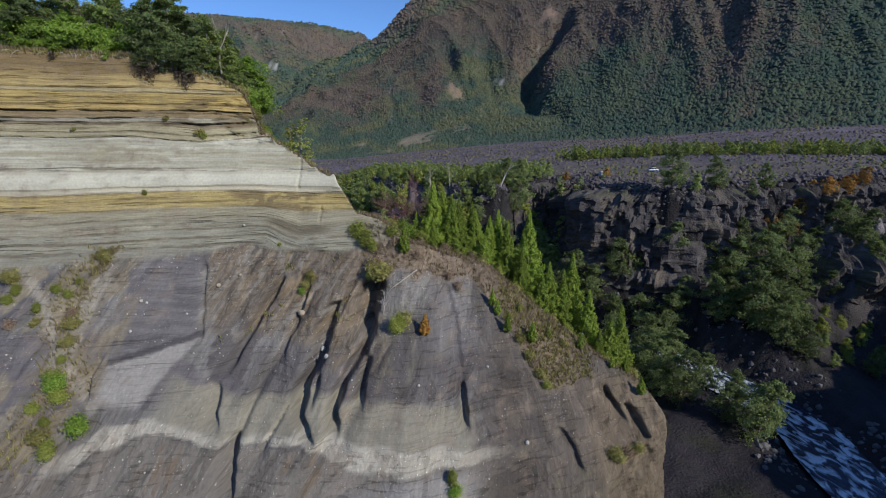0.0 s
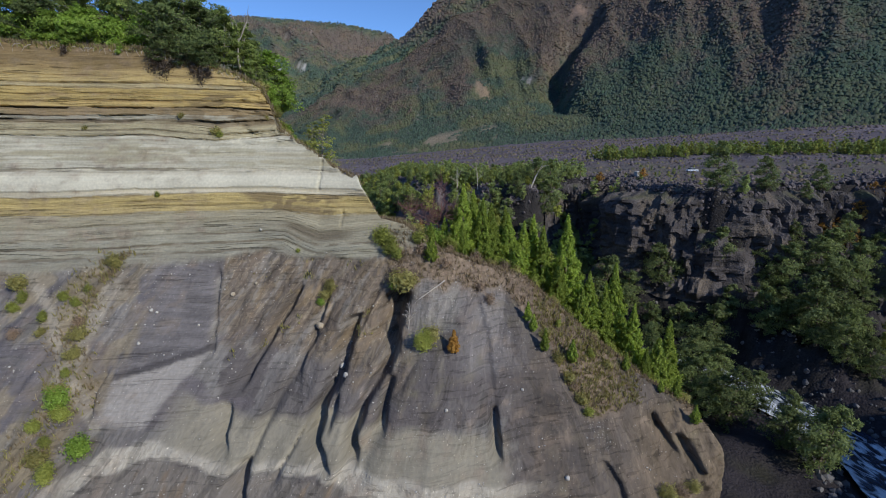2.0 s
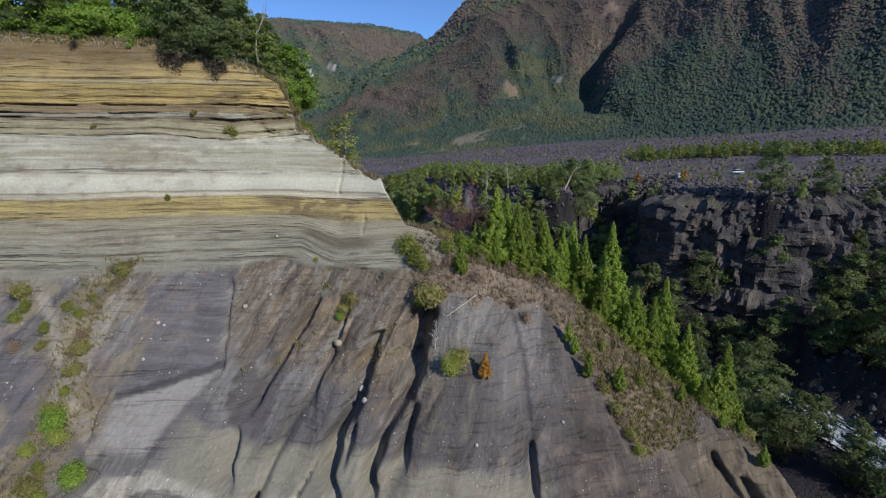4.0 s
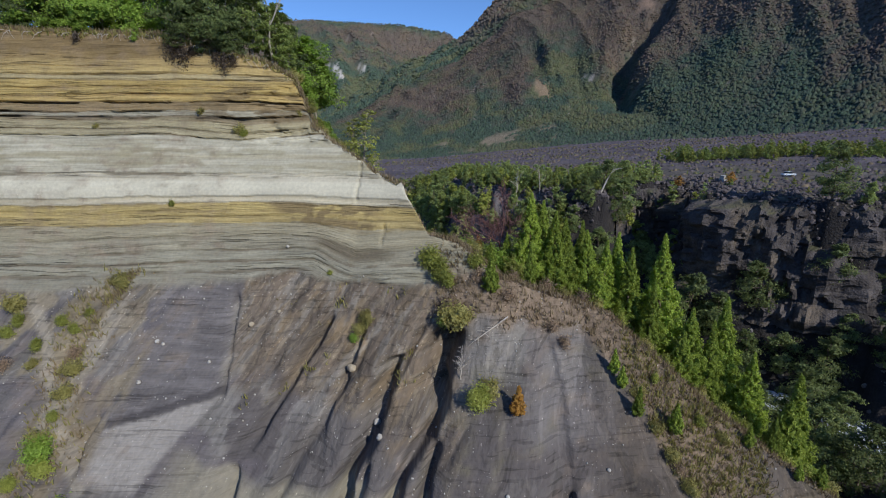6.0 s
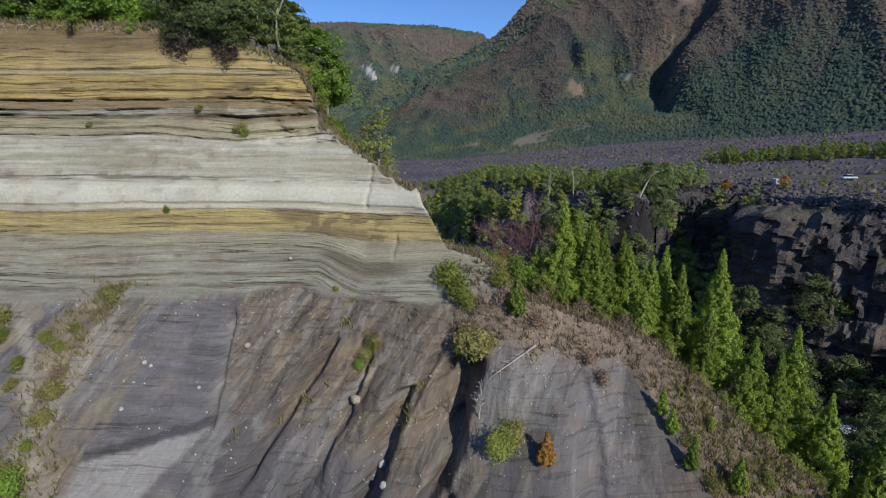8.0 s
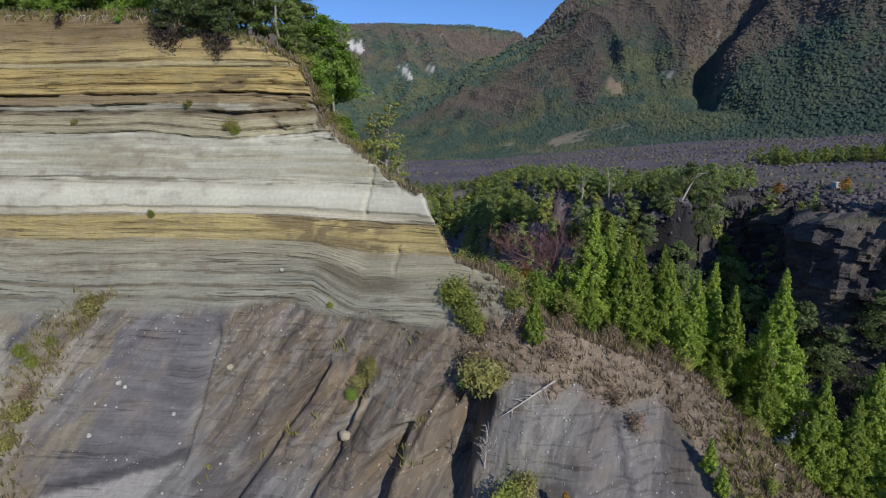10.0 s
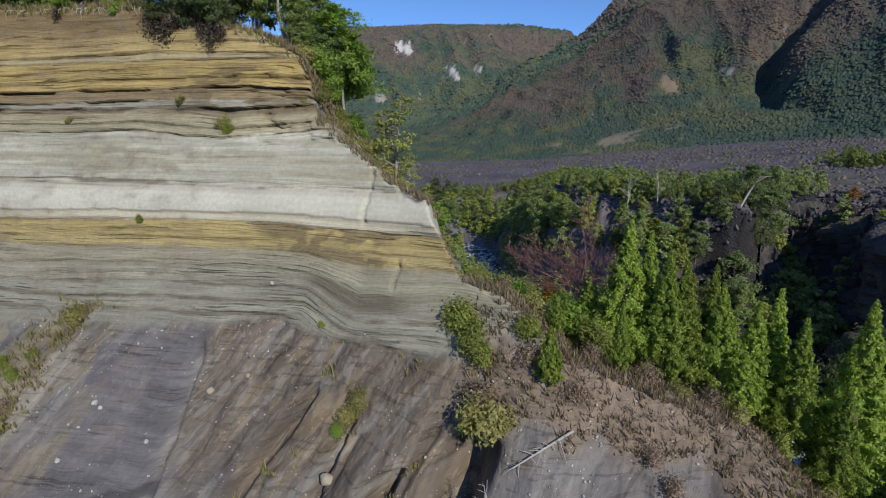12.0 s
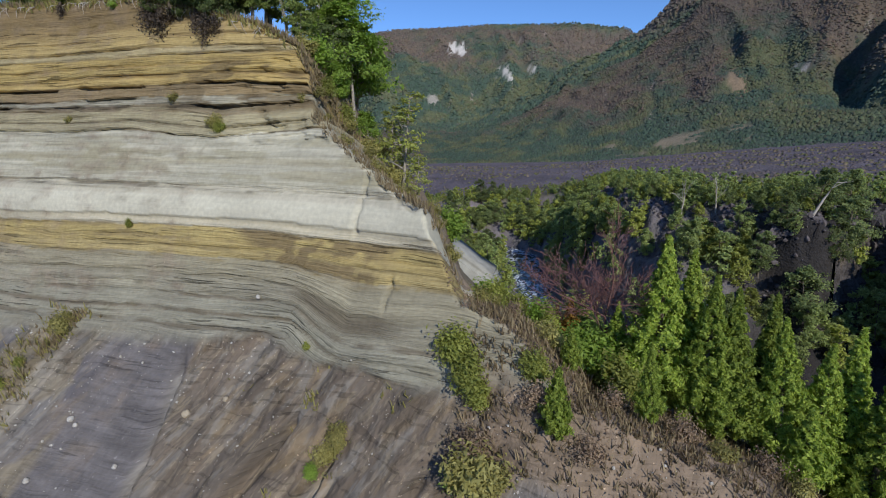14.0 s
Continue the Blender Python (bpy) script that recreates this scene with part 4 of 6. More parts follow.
def build_gorge_wall():
    """The broken lava wall under the far rim: blocks, columns and ledges that follow the gorge's edge."""
    line = np.array(RIM[3:13], float)
    step = np.linalg.norm(np.diff(line, axis=0), axis=1)
    run = np.concatenate([[0], np.cumsum(step)])
    u = np.arange(0, run[-1], 0.55)
    px, py = np.interp(u, run, line[:, 0]), np.interp(u, run, line[:, 1])
    soften = np.hanning(25) / np.hanning(25).sum()
    px, py = (np.convolve(np.pad(v, 12, "edge"), soften, "valid") for v in (px, py))
    nx, ny = -np.gradient(py), np.gradient(px)
    ln = np.hypot(nx, ny)
    nx, ny = nx / ln, ny / ln
    n = np.arange(-9, 30, 0.6)
    prof = ground_height(px[:, None] + nx[:, None] * n, py[:, None] + ny[:, None] * n)
    prof = np.minimum.accumulate(prof, 1)
    v = np.linspace(0, 1, 54)
    X, Y, Z = (np.empty((len(v), len(u))) for _ in range(3))
    for k in range(len(u)):
        top = prof[k, 0] - 0.8
        foot = min(top - 4.0, max(top - 27.0, prof[k, -1] + 0.3))
        z = top + (foot - top) * v
        at = np.interp(-z, -prof[k], n) + 0.5
        # blocks and columns parted by clefts, each set back by its own step
        uu = u[k] + 0.8 * fbm(u[k] / 2.0 + z * 0, z / 2.5, 141, 2)
        block = lattice(np.floor(uu / 1.9), np.floor(z / 2.9 + 3 * lattice(np.floor(uu / 1.9), z * 0, 142)), 143)
        chip = lattice(np.floor(uu / 0.8), np.floor(z / 1.1 + 3 * lattice(np.floor(uu / 0.8), z * 0, 144)), 145)
        bulk = 5.0 * fbm(u[k] / 10 + z * 0, z / 14, 146, 3) + 2.4 * (ridged(u[k] / 5 + z * 0, z / 9, 147, 3) - 0.5)
        out = (bulk + 2.2 * block + 0.5 * chip) * smooth(0.0, 0.12, v) * smooth(1.0, 0.85, v) * smooth(0, 14, u[k]) * smooth(u[-1], u[-1] - 16, u[k]) - 0.8 * smooth(0.1, 0.0, v)
        X[:, k], Y[:, k], Z[:, k] = px[k] + nx[k] * (at + out), py[k] + ny[k] * (at + out), z
    U = np.broadcast_to(u, X.shape)
    tone = np.array((0.082, 0.073, 0.072)) * (1 + 0.7 * fbm(U / 1.4, Z / 2.2, 148, 4))[..., None]
    ochre = smooth(0.15, 0.4, fbm(U / 4, Z / 5, 149, 3))
    tone = blend(tone, (0.165, 0.135, 0.105), ochre * 0.6)
    ledge = np.gradient(Z, axis=0) / (np.hypot(np.gradient(X, axis=0), np.gradient(Y, axis=0)) + 0.05)
    moss = smooth(-0.7, -0.3, ledge) * smooth(-0.2, 0.3, fbm(U / 3, Z / 3, 150, 3))
    tone = blend(tone, (0.105, 0.105, 0.05), moss * 0.8)
    me = sheet("gorge_wall", X, Y, Z, np.clip(tone, 0.02, 0.5), LAND)
    me.polygons.foreach_set("use_smooth", np.zeros(len(me.polygons), bool))
    tagged(new("gorge_wall", me), "broken grey and brown lava wall under the far gorge rim", "rock wall", kind="structure")


build_gorge_wall()


# ---- vegetation builders ----
def part(name, me, parent, label=""):
    ob = new(name, me)
    ob.parent = parent
    return tagged(ob, label)


def tube(lines, sides=6):
    """Tapered tubes along polylines of (point, radius): arrays of points and quads."""
    co, faces, base = [], [], 0
    ang = np.arange(sides) * (2 * math.pi / sides)
    for line in lines:
        pts = np.array([p for p, _ in line], float)
        rad = np.array([r for _, r in line], float)
        tang = np.gradient(pts, axis=0)
        tang /= np.linalg.norm(tang, axis=1)[:, None] + 1e-9
        ref = np.where(np.abs(tang[:, 2:3]) > 0.9, np.array([[1.0, 0, 0]]), np.array([[0, 0, 1.0]]))
        a = np.cross(tang, ref)
        a /= np.linalg.norm(a, axis=1)[:, None] + 1e-9
        b = np.cross(tang, a)
        ring = pts[:, None] + rad[:, None, None] * (np.cos(ang)[None, :, None] * a[:, None] + np.sin(ang)[None, :, None] * b[:, None])
        co.append(ring.reshape(-1, 3))
        for k in range(len(pts) - 1):
            for q in range(sides):
                w = (q + 1) % sides
                faces.append((base + k * sides + q, base + k * sides + w, base + (k + 1) * sides + w, base + (k + 1) * sides + q))
        base += len(pts) * sides
    return np.concatenate(co), np.array(faces)


def leaves(points, size, rng, flat=0.0, up=0.35, out=None):
    """Small leaf sprays, one pointed blade each, at the points."""
    n = len(points)
    nor = rng.normal(size=(n, 3))
    nor[:, 2] = nor[:, 2] * (1 - flat) + up
    if out is not None:
        nor = 0.75 * nor + 1.1 * out / (np.linalg.norm(out, axis=1)[:, None] + 1e-6)
    nor /= np.linalg.norm(nor, axis=1)[:, None]
    a = np.cross(nor, rng.normal(size=(n, 3)))
    a /= np.linalg.norm(a, axis=1)[:, None] + 1e-9
    b = np.cross(nor, a)
    s = (size * rng.uniform(0.6, 1.4, n))[:, None]
    la, lb = s * rng.uniform(0.8, 1.5, (n, 1)), s * rng.uniform(0.4, 0.8, (n, 1))
    tri = np.stack([points - a * la - b * lb * 0.5, points + a * la - b * lb * 0.4 - nor * s * 0.2, points + b * lb * 1.25 + nor * s * 0.15], 1)
    return tri.reshape(-1, 3), np.arange(3 * n).reshape(-1, 3)


def plant(name, wood, wood_mat, crown, crown_mat, label, category, group, trunk_name="trunk", crown_name="crown", crown_label=""):
    root = tagged(new(name), label, category, group)
    if wood is not None:
        part(trunk_name, raw_mesh(trunk_name, wood[0], wood[1], wood_mat), root)
    if crown is not None:
        part(crown_name, raw_mesh(crown_name, crown[0], crown[1], crown_mat, smooth_shade=False), root, crown_label)
    return root


def conifer(height, radius, count, seed, bare=0.04):
    rng = np.random.default_rng(seed)
    pts, limbs = [], [[((0, 0, -0.8), radius * 0.10), ((0, 0, height * 0.5), radius * 0.06), ((0, 0, height * 0.97), 0.015)]]
    n_br = int(24 * height)
    lean = rng.uniform(0, 2 * math.pi)
    for k in range(n_br):
        t = bare + (1 - bare) * ((k + rng.random()) / n_br) ** 1.05
        reach = radius * (1.02 - t) ** 1.08 * (0.35 + 0.65 * min(1, (t - bare + 0.02) * 7)) * rng.uniform(0.8, 1.08)
        reach *= 1 + 0.10 * math.sin(3 * t * 9 + lean)
        az = k * 2.39996 + rng.normal(0, 0.3)
        rise = reach * rng.uniform(0.1, 0.6)
        tip = np.array((math.cos(az) * reach, math.sin(az) * reach, rise))
        root = np.array((0, 0, t * height))
        m = max(8, int(count / n_br * (0.4 + 1.2 * reach / radius)))
        f = rng.uniform(0.3, 1.0, m) ** 0.7
        spread = 0.05 + 0.075 * reach
        plume = np.array((0, 0, 0.16 * reach + 0.08)) * rng.random((m, 1)) * f[:, None]
        pts.append(root + tip * f[:, None] + plume + rng.normal(0, spread, (m, 3)) * (1.15 - 0.6 * f[:, None]))
        if k % 5 == 0 and reach > 0.4:
            limbs.append([(tuple(root), 0.03), (tuple(root + tip * 0.8), 0.008)])
    top = np.stack([rng.normal(0, 0.05, 30), rng.normal(0, 0.05, 30), rng.uniform(0.93, 1.02, 30) * height], 1)
    pts.append(top)
    pts = np.concatenate(pts)
    return tube(limbs, 5), leaves(pts, 0.062 + 0.0032 * height, rng, 0.0, 0.5, out=pts * np.array((1, 1, 0)))


def broadleaf(height, radius, count, seed, clear=0.3, layered=0.35, leaf=0.2, stems=1, limb_count=11, sides=5):
    rng = np.random.default_rng(seed)
    lines, ends = [], []
    for s in range(stems):
        off = rng.normal(0, 0.25 * (stems > 1), 2)
        lean = rng.normal(0, 0.06 + 0.12 * (stems > 1), 2) * height
        trunk = [np.array((off[0] + lean[0] * t ** 1.5 + 0.1 * math.sin(5 * t + s), off[1] + lean[1] * t ** 1.5, -0.6 + (height * 0.92 + 0.6) * t)) for t in np.linspace(0, 1, 7)]
        r0 = 0.022 * height / math.sqrt(stems)
        lines.append([(p, r0 * (1 - 0.9 * k / 6)) for k, p in enumerate(trunk)])
        for k in range(limb_count // stems + 1):
            t = clear + (1 - clear) * (k + rng.random()) / (limb_count // stems + 1)
            p = trunk[min(6, int(t * 6))] * 1.0
            p[2] = t * height * 0.92
            az = k * 2.4 + rng.normal(0, 0.5) + s * 2
            reach = radius * rng.uniform(0.6, 1.1) * (1 - 0.65 * max(0, (t - 0.55) / 0.45)) * (0.6 + 0.4 * min(1, (t - clear) * 5 + 0.4))
            tip = p + np.array((math.cos(az) * reach, math.sin(az) * reach, reach * rng.uniform(0.05, 0.55)))
            mid = (p + tip) / 2 + np.array((0, 0, -0.05 * reach)) + rng.normal(0, 0.08 * reach, 3)
            lines.append([(p, r0 * 0.45), (mid, r0 * 0.28), (tip, 0.012)])
            ends += [(tip, reach), (mid * 0.45 + tip * 0.55, reach)]
            for q in range(6):
                base = mid + (tip - mid) * rng.uniform(0, 0.7)
                end = base + rng.normal(0, 0.32 * reach, 3) * np.array((1, 1, 0.5)) + np.array((0, 0, 0.1 * reach))
                lines.append([(base, r0 * 0.18), (end, 0.008)])
                ends.append((end, reach * 0.8))
        ends.append((trunk[-1], radius * 0.5))
    pts = []
    each = max(10, count // max(1, len(ends)))
    for p, reach in ends:
        spread = 0.10 + 0.125 * reach
        pts.append(np.asarray(p) + rng.normal(0, spread, (each, 3)) * np.array((1, 1, 1 - 0.75 * layered)))
    pts = np.concatenate(pts)
    return tube(lines, sides), leaves(pts, leaf, rng, 0.3, 0.5, pts - np.array((0, 0, height * 0.45)))


def bush(height, radius, count, seed, leaf=0.11):
    rng = np.random.default_rng(seed)
    lines, pts = [], []
    for k in range(14):
        az, lean = rng.uniform(0, 2 * math.pi), rng.uniform(0.1, 0.9)
        tip = np.array((math.cos(az) * radius * lean, math.sin(az) * radius * lean, height * rng.uniform(0.55, 1.0) * (1 - 0.35 * lean)))
        lines.append([((0, 0, -0.3), 0.035), (tip * 0.5 + np.array((0, 0, 0.1 * height)), 0.022), (tip, 0.006)])
        m = count // 14
        f = rng.uniform(0.35, 1.08, m)
        pts.append(tip * f[:, None] + rng.normal(0, 0.17 * radius + 0.05, (m, 3)))
    pts = np.concatenate(pts)
    return tube(lines, 4), leaves(pts, leaf, rng, out=pts - np.array((0, 0, height * 0.2)))


def bare_tree(height, radius, seed, depth=4, start=0.03):
    rng = np.random.default_rng(seed)
    lines = []

    def grow(p, way, length, r, level):
        pts, q, w = [(p, r)], p, way
        for k in range(3):
            w = w + rng.normal(0, 0.13, 3)
            w /= np.linalg.norm(w)
            q = q + w * length / 3
            pts.append((q, max(0.014, r * (1 - 0.45 * (k + 1) / 3))))
        lines.append(pts)
        if level > 0:
            for k in range(4):
                side = w + rng.normal(0, 0.6, 3) * np.array((1, 1, 0.5)) + np.array((0, 0, 0.28))
                side /= np.linalg.norm(side)
                b = pts[2 + k % 2][0] if level == depth else pts[1 + k % 3][0]
                grow(b, side, length * rng.uniform(0.55, 0.78), r * 0.42, level - 1)
    grow(np.array((0, 0, -0.3)), np.array((0.05, 0, 1.0)), height * 0.5, start * height, depth)
    return tube(lines, 4)


def join_plants(kinds, places, name, label):
    """Many far plants as one mesh, with the materials of their parts."""
    rng = np.random.default_rng(len(places))
    co, faces, mats, slots, base = [], [], [], [], 0
    for place, size, k in places:
        a = rng.uniform(0, 6.28)
        c, sn = math.cos(a) * size, math.sin(a) * size
        for ob in kinds[k].children:
            me = ob.data
            v = np.empty(len(me.vertices) * 3, np.float32)
            me.vertices.foreach_get("co", v)
            v = v.reshape(-1, 3)
            f = np.empty(len(me.loops), np.int32)
            me.loops.foreach_get("vertex_index", f)
            co.append(np.stack([v[:, 0] * c - v[:, 1] * sn, v[:, 0] * sn + v[:, 1] * c, v[:, 2] * size], 1) + np.array(place))
            f = f.reshape(len(me.polygons), -1)
            if f.shape[1] == 4:
                f = np.concatenate([f[:, :3], f[:, [0, 2, 3]]])
            faces.append(f + base)
            base += len(v)
            if me.materials[0] not in slots:
                slots.append(me.materials[0])
            mats.append(np.full(len(f), slots.index(me.materials[0]), np.int32))
    me = raw_mesh(name, np.concatenate(co), np.concatenate(faces), slots[0], smooth_shade=False)
    for m in slots[1:]:
        me.materials.append(m)
    me.polygons.foreach_set("material_index", np.concatenate(mats))
    tagged(new(name, me), label, "woods", kind="stuff")


def put_plants(kinds, places, group=""):
    """Copies of the plants at (place, size, kind); the originals are taken away."""
    rng = random.Random(len(places) * 7 + len(kinds))
    for place, size, k in places:
        spin = rng.uniform(0, 360)
        m = pose(*place, rng.uniform(-3, 3), rng.uniform(-3, 3), spin) @ Matrix.Diagonal((size * rng.uniform(0.92, 1.08), size * rng.uniform(0.92, 1.08), size, 1))
        copy_thing(kinds[k], m)
    for root in kinds:
        for ob in (*root.children_recursive, root):
            bpy.data.objects.remove(ob)


# ---- cypresses on the spur ----
def build_cypresses():
    kinds = []
    for h, r, n, seed in ((10.5, 2.8, 29000, 1), (10.5, 2.3, 25000, 2), (13.0, 3.3, 33000, 3), (10.0, 2.7, 28000, 4), (3.0, 1.0, 6000, 5), (3.2, 0.85, 5200, 6)):
        wood, crown = conifer(h, r, n, seed)
        kinds.append(plant("cypress", wood, BARK, crown, CYPRESS, "bright green pointed cypress growing on the ash spur", "conifer", "cypresses on the spur"))
    # (x, metres behind the edge, height of its tip)
    rows = ((-1.5, 9.0, 54.3, 0), (0.3, 9.5, 53.2, 1), (1.3, 7.5, 52.4, 0), (2.7, 7.0, 51.6, 3), (4.6, 9.0, 51.0, 1), (5.6, 7.0, 50.2, 0), (7.2, 8.0, 49.0, 3), (8.8, 10.0, 49.7, 1),
            (10.0, 8.5, 48.4, 0), (13.7, 11.0, 50.1, 2), (-1.2, 2.2, 49.9, 1), (16.4, 9.0, 42.5, 3), (12.0, 7.0, 44.8, 0), (20.4, 11.5, 43.4, 2), (18.6, 9.5, 41.2, 1), (22.4, 9.5, 38.6, 3),
            (28.2, 14.0, 35.8, 1), (24.4, 6.0, 35.2, 4), (22.0, 2.5, 33.8, 3), (25.0, 1.0, 32.2, 4), (-4.0, 10, 49.5, 3), (6.4, 5.0, 46.0, 4), (15.0, 6.5, 40.5, 4), (-5.6, 2.4, 49.6, 4))
    heights = (10.5, 10.5, 13.0, 10.0, 3.0, 3.2)
    spots = []
    for x, d, tip, k in rows:
        p = on_back(x, d)
        spots.append((p, max(0.4, (tip - p.z) / heights[k]), k))
    for x, z, h, k in ((7.0, 38.3, 2.6, 5), (7.6, 37.4, 2.2, 4), (8.7, 35.6, 2.9, 5), (12.0, 34.4, 2.9, 4), (-5.3, 45.2, 3.7, 4), (18.8, 33.0, 2.2, 4), (26.3, 28.0, 2.4, 4), (23.0, 30.6, 2.0, 5)):
        spots.append((on_face(x, z), h / heights[k], k))
    put_plants(kinds, spots)


build_cypresses()


# ---- trees on top of the cliff ----
def build_cliff_top_trees():
    kinds, heights = [], (9.0, 8.5, 12.0, 5.0, 5.5, 9.5, 9.0)
    dark, bright = "dark green layered beech rooted at the cliff top edge", "bright green young beech growing at the cliff top edge"
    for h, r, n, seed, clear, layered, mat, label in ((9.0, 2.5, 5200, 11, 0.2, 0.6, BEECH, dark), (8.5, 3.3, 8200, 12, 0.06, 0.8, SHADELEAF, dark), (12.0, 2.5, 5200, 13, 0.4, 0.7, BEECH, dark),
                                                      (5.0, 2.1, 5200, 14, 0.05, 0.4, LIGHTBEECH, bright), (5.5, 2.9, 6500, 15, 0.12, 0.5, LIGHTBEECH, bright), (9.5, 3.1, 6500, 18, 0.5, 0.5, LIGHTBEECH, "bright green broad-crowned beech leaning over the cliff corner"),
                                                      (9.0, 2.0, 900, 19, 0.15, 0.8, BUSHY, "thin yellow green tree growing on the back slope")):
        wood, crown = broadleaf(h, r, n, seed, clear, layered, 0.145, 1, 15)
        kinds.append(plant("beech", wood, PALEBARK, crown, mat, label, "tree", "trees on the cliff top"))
    spots = [(on_back(x, d), h / heights[k], k) for x, d, h, k in (
        (-58, 3, 7, 1), (-55.5, 1.6, 4.6, 3), (-53.2, 4.5, 11, 2), (-52.2, 1.0, 4.4, 3), (-50.4, 1.8, 5.2, 4), (-48.0, 5.5, 12, 2), (-46.5, 2.4, 4.2, 3), (-44.6, 3.5, 5.0, 4), (-45.8, 6.5, 8, 0), (-43.2, 6.0, 7, 0),
        (-41.0, 1.2, 7.5, 1), (-38.6, 1.6, 9.0, 1), (-36.0, 1.4, 8.0, 1), (-39.5, 5.5, 12, 2), (-34.2, 2.6, 8.0, 0), (-33.0, 6.0, 9.0, 2), (-36.4, 6.5, 10, 0), (-31.6, 4.5, 6.5, 0), (-31.0, 8.0, 6.0, 1), (-29.6, 6.0, 3.4, 3),
        (-30.6, 2.8, 3.6, 0), (-45, 10, 11.5, 2), (-50, 10, 12, 2), (-55, 9, 12, 0), (-61, 7, 10, 1), (-35.5, 12, 9, 0), (-42, 13, 12, 2), (-60, 2.4, 6, 3), (-64, 3, 8, 1), (-67, 5, 10, 2), (-56.8, 5.0, 9, 1),
        (-48.6, 8.0, 9, 1), (-53, 14, 12, 2), (-48, 15, 12, 0), (-38, 16, 11, 2), (-58.5, 12, 12, 2), (-64, 11, 12, 2), (-31.8, 12.5, 7.0, 4), (-28.4, 8.5, 2.6, 3), (-29.6, 8.5, 10.0, 5), (-31.4, 10.0, 9.5, 5), (-22.6, 8.0, 8.6, 6), (-24.2, 8.5, 6.4, 6), (-21.0, 8.0, 4.6, 6), (-70, 8, 11, 2))]
    spots += [(on_face(x, float(crest(np.array([x]))[0]) - below) + Vector((0, 0.3, 0)), h / heights[k], k) for x, below, h, k in
              ((-40.0, 0.9, 4.6, 1), (-37.2, 0.7, 5.0, 1), (-34.8, 0.5, 4.2, 1), (-51.8, 0.3, 2.6, 3), (-45.6, 0.9, 1.7, 3))]
    put_plants(kinds, spots)
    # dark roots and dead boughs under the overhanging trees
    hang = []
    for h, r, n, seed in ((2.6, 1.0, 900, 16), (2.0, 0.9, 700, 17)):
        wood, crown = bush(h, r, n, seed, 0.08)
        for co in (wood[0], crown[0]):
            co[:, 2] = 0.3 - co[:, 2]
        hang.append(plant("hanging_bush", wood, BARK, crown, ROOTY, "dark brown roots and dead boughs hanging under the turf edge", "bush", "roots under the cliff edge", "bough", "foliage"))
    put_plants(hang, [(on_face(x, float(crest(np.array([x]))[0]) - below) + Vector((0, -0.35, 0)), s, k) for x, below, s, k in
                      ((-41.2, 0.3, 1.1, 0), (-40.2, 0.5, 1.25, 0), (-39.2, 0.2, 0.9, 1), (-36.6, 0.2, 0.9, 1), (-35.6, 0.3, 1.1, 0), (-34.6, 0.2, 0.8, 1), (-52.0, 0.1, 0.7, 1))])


build_cliff_top_trees()


# ---- woods of the gorge and its rim ----
def height_at(x, y):
    return float(ground_height(np.array([float(x)]), np.array([float(y)]))[0])


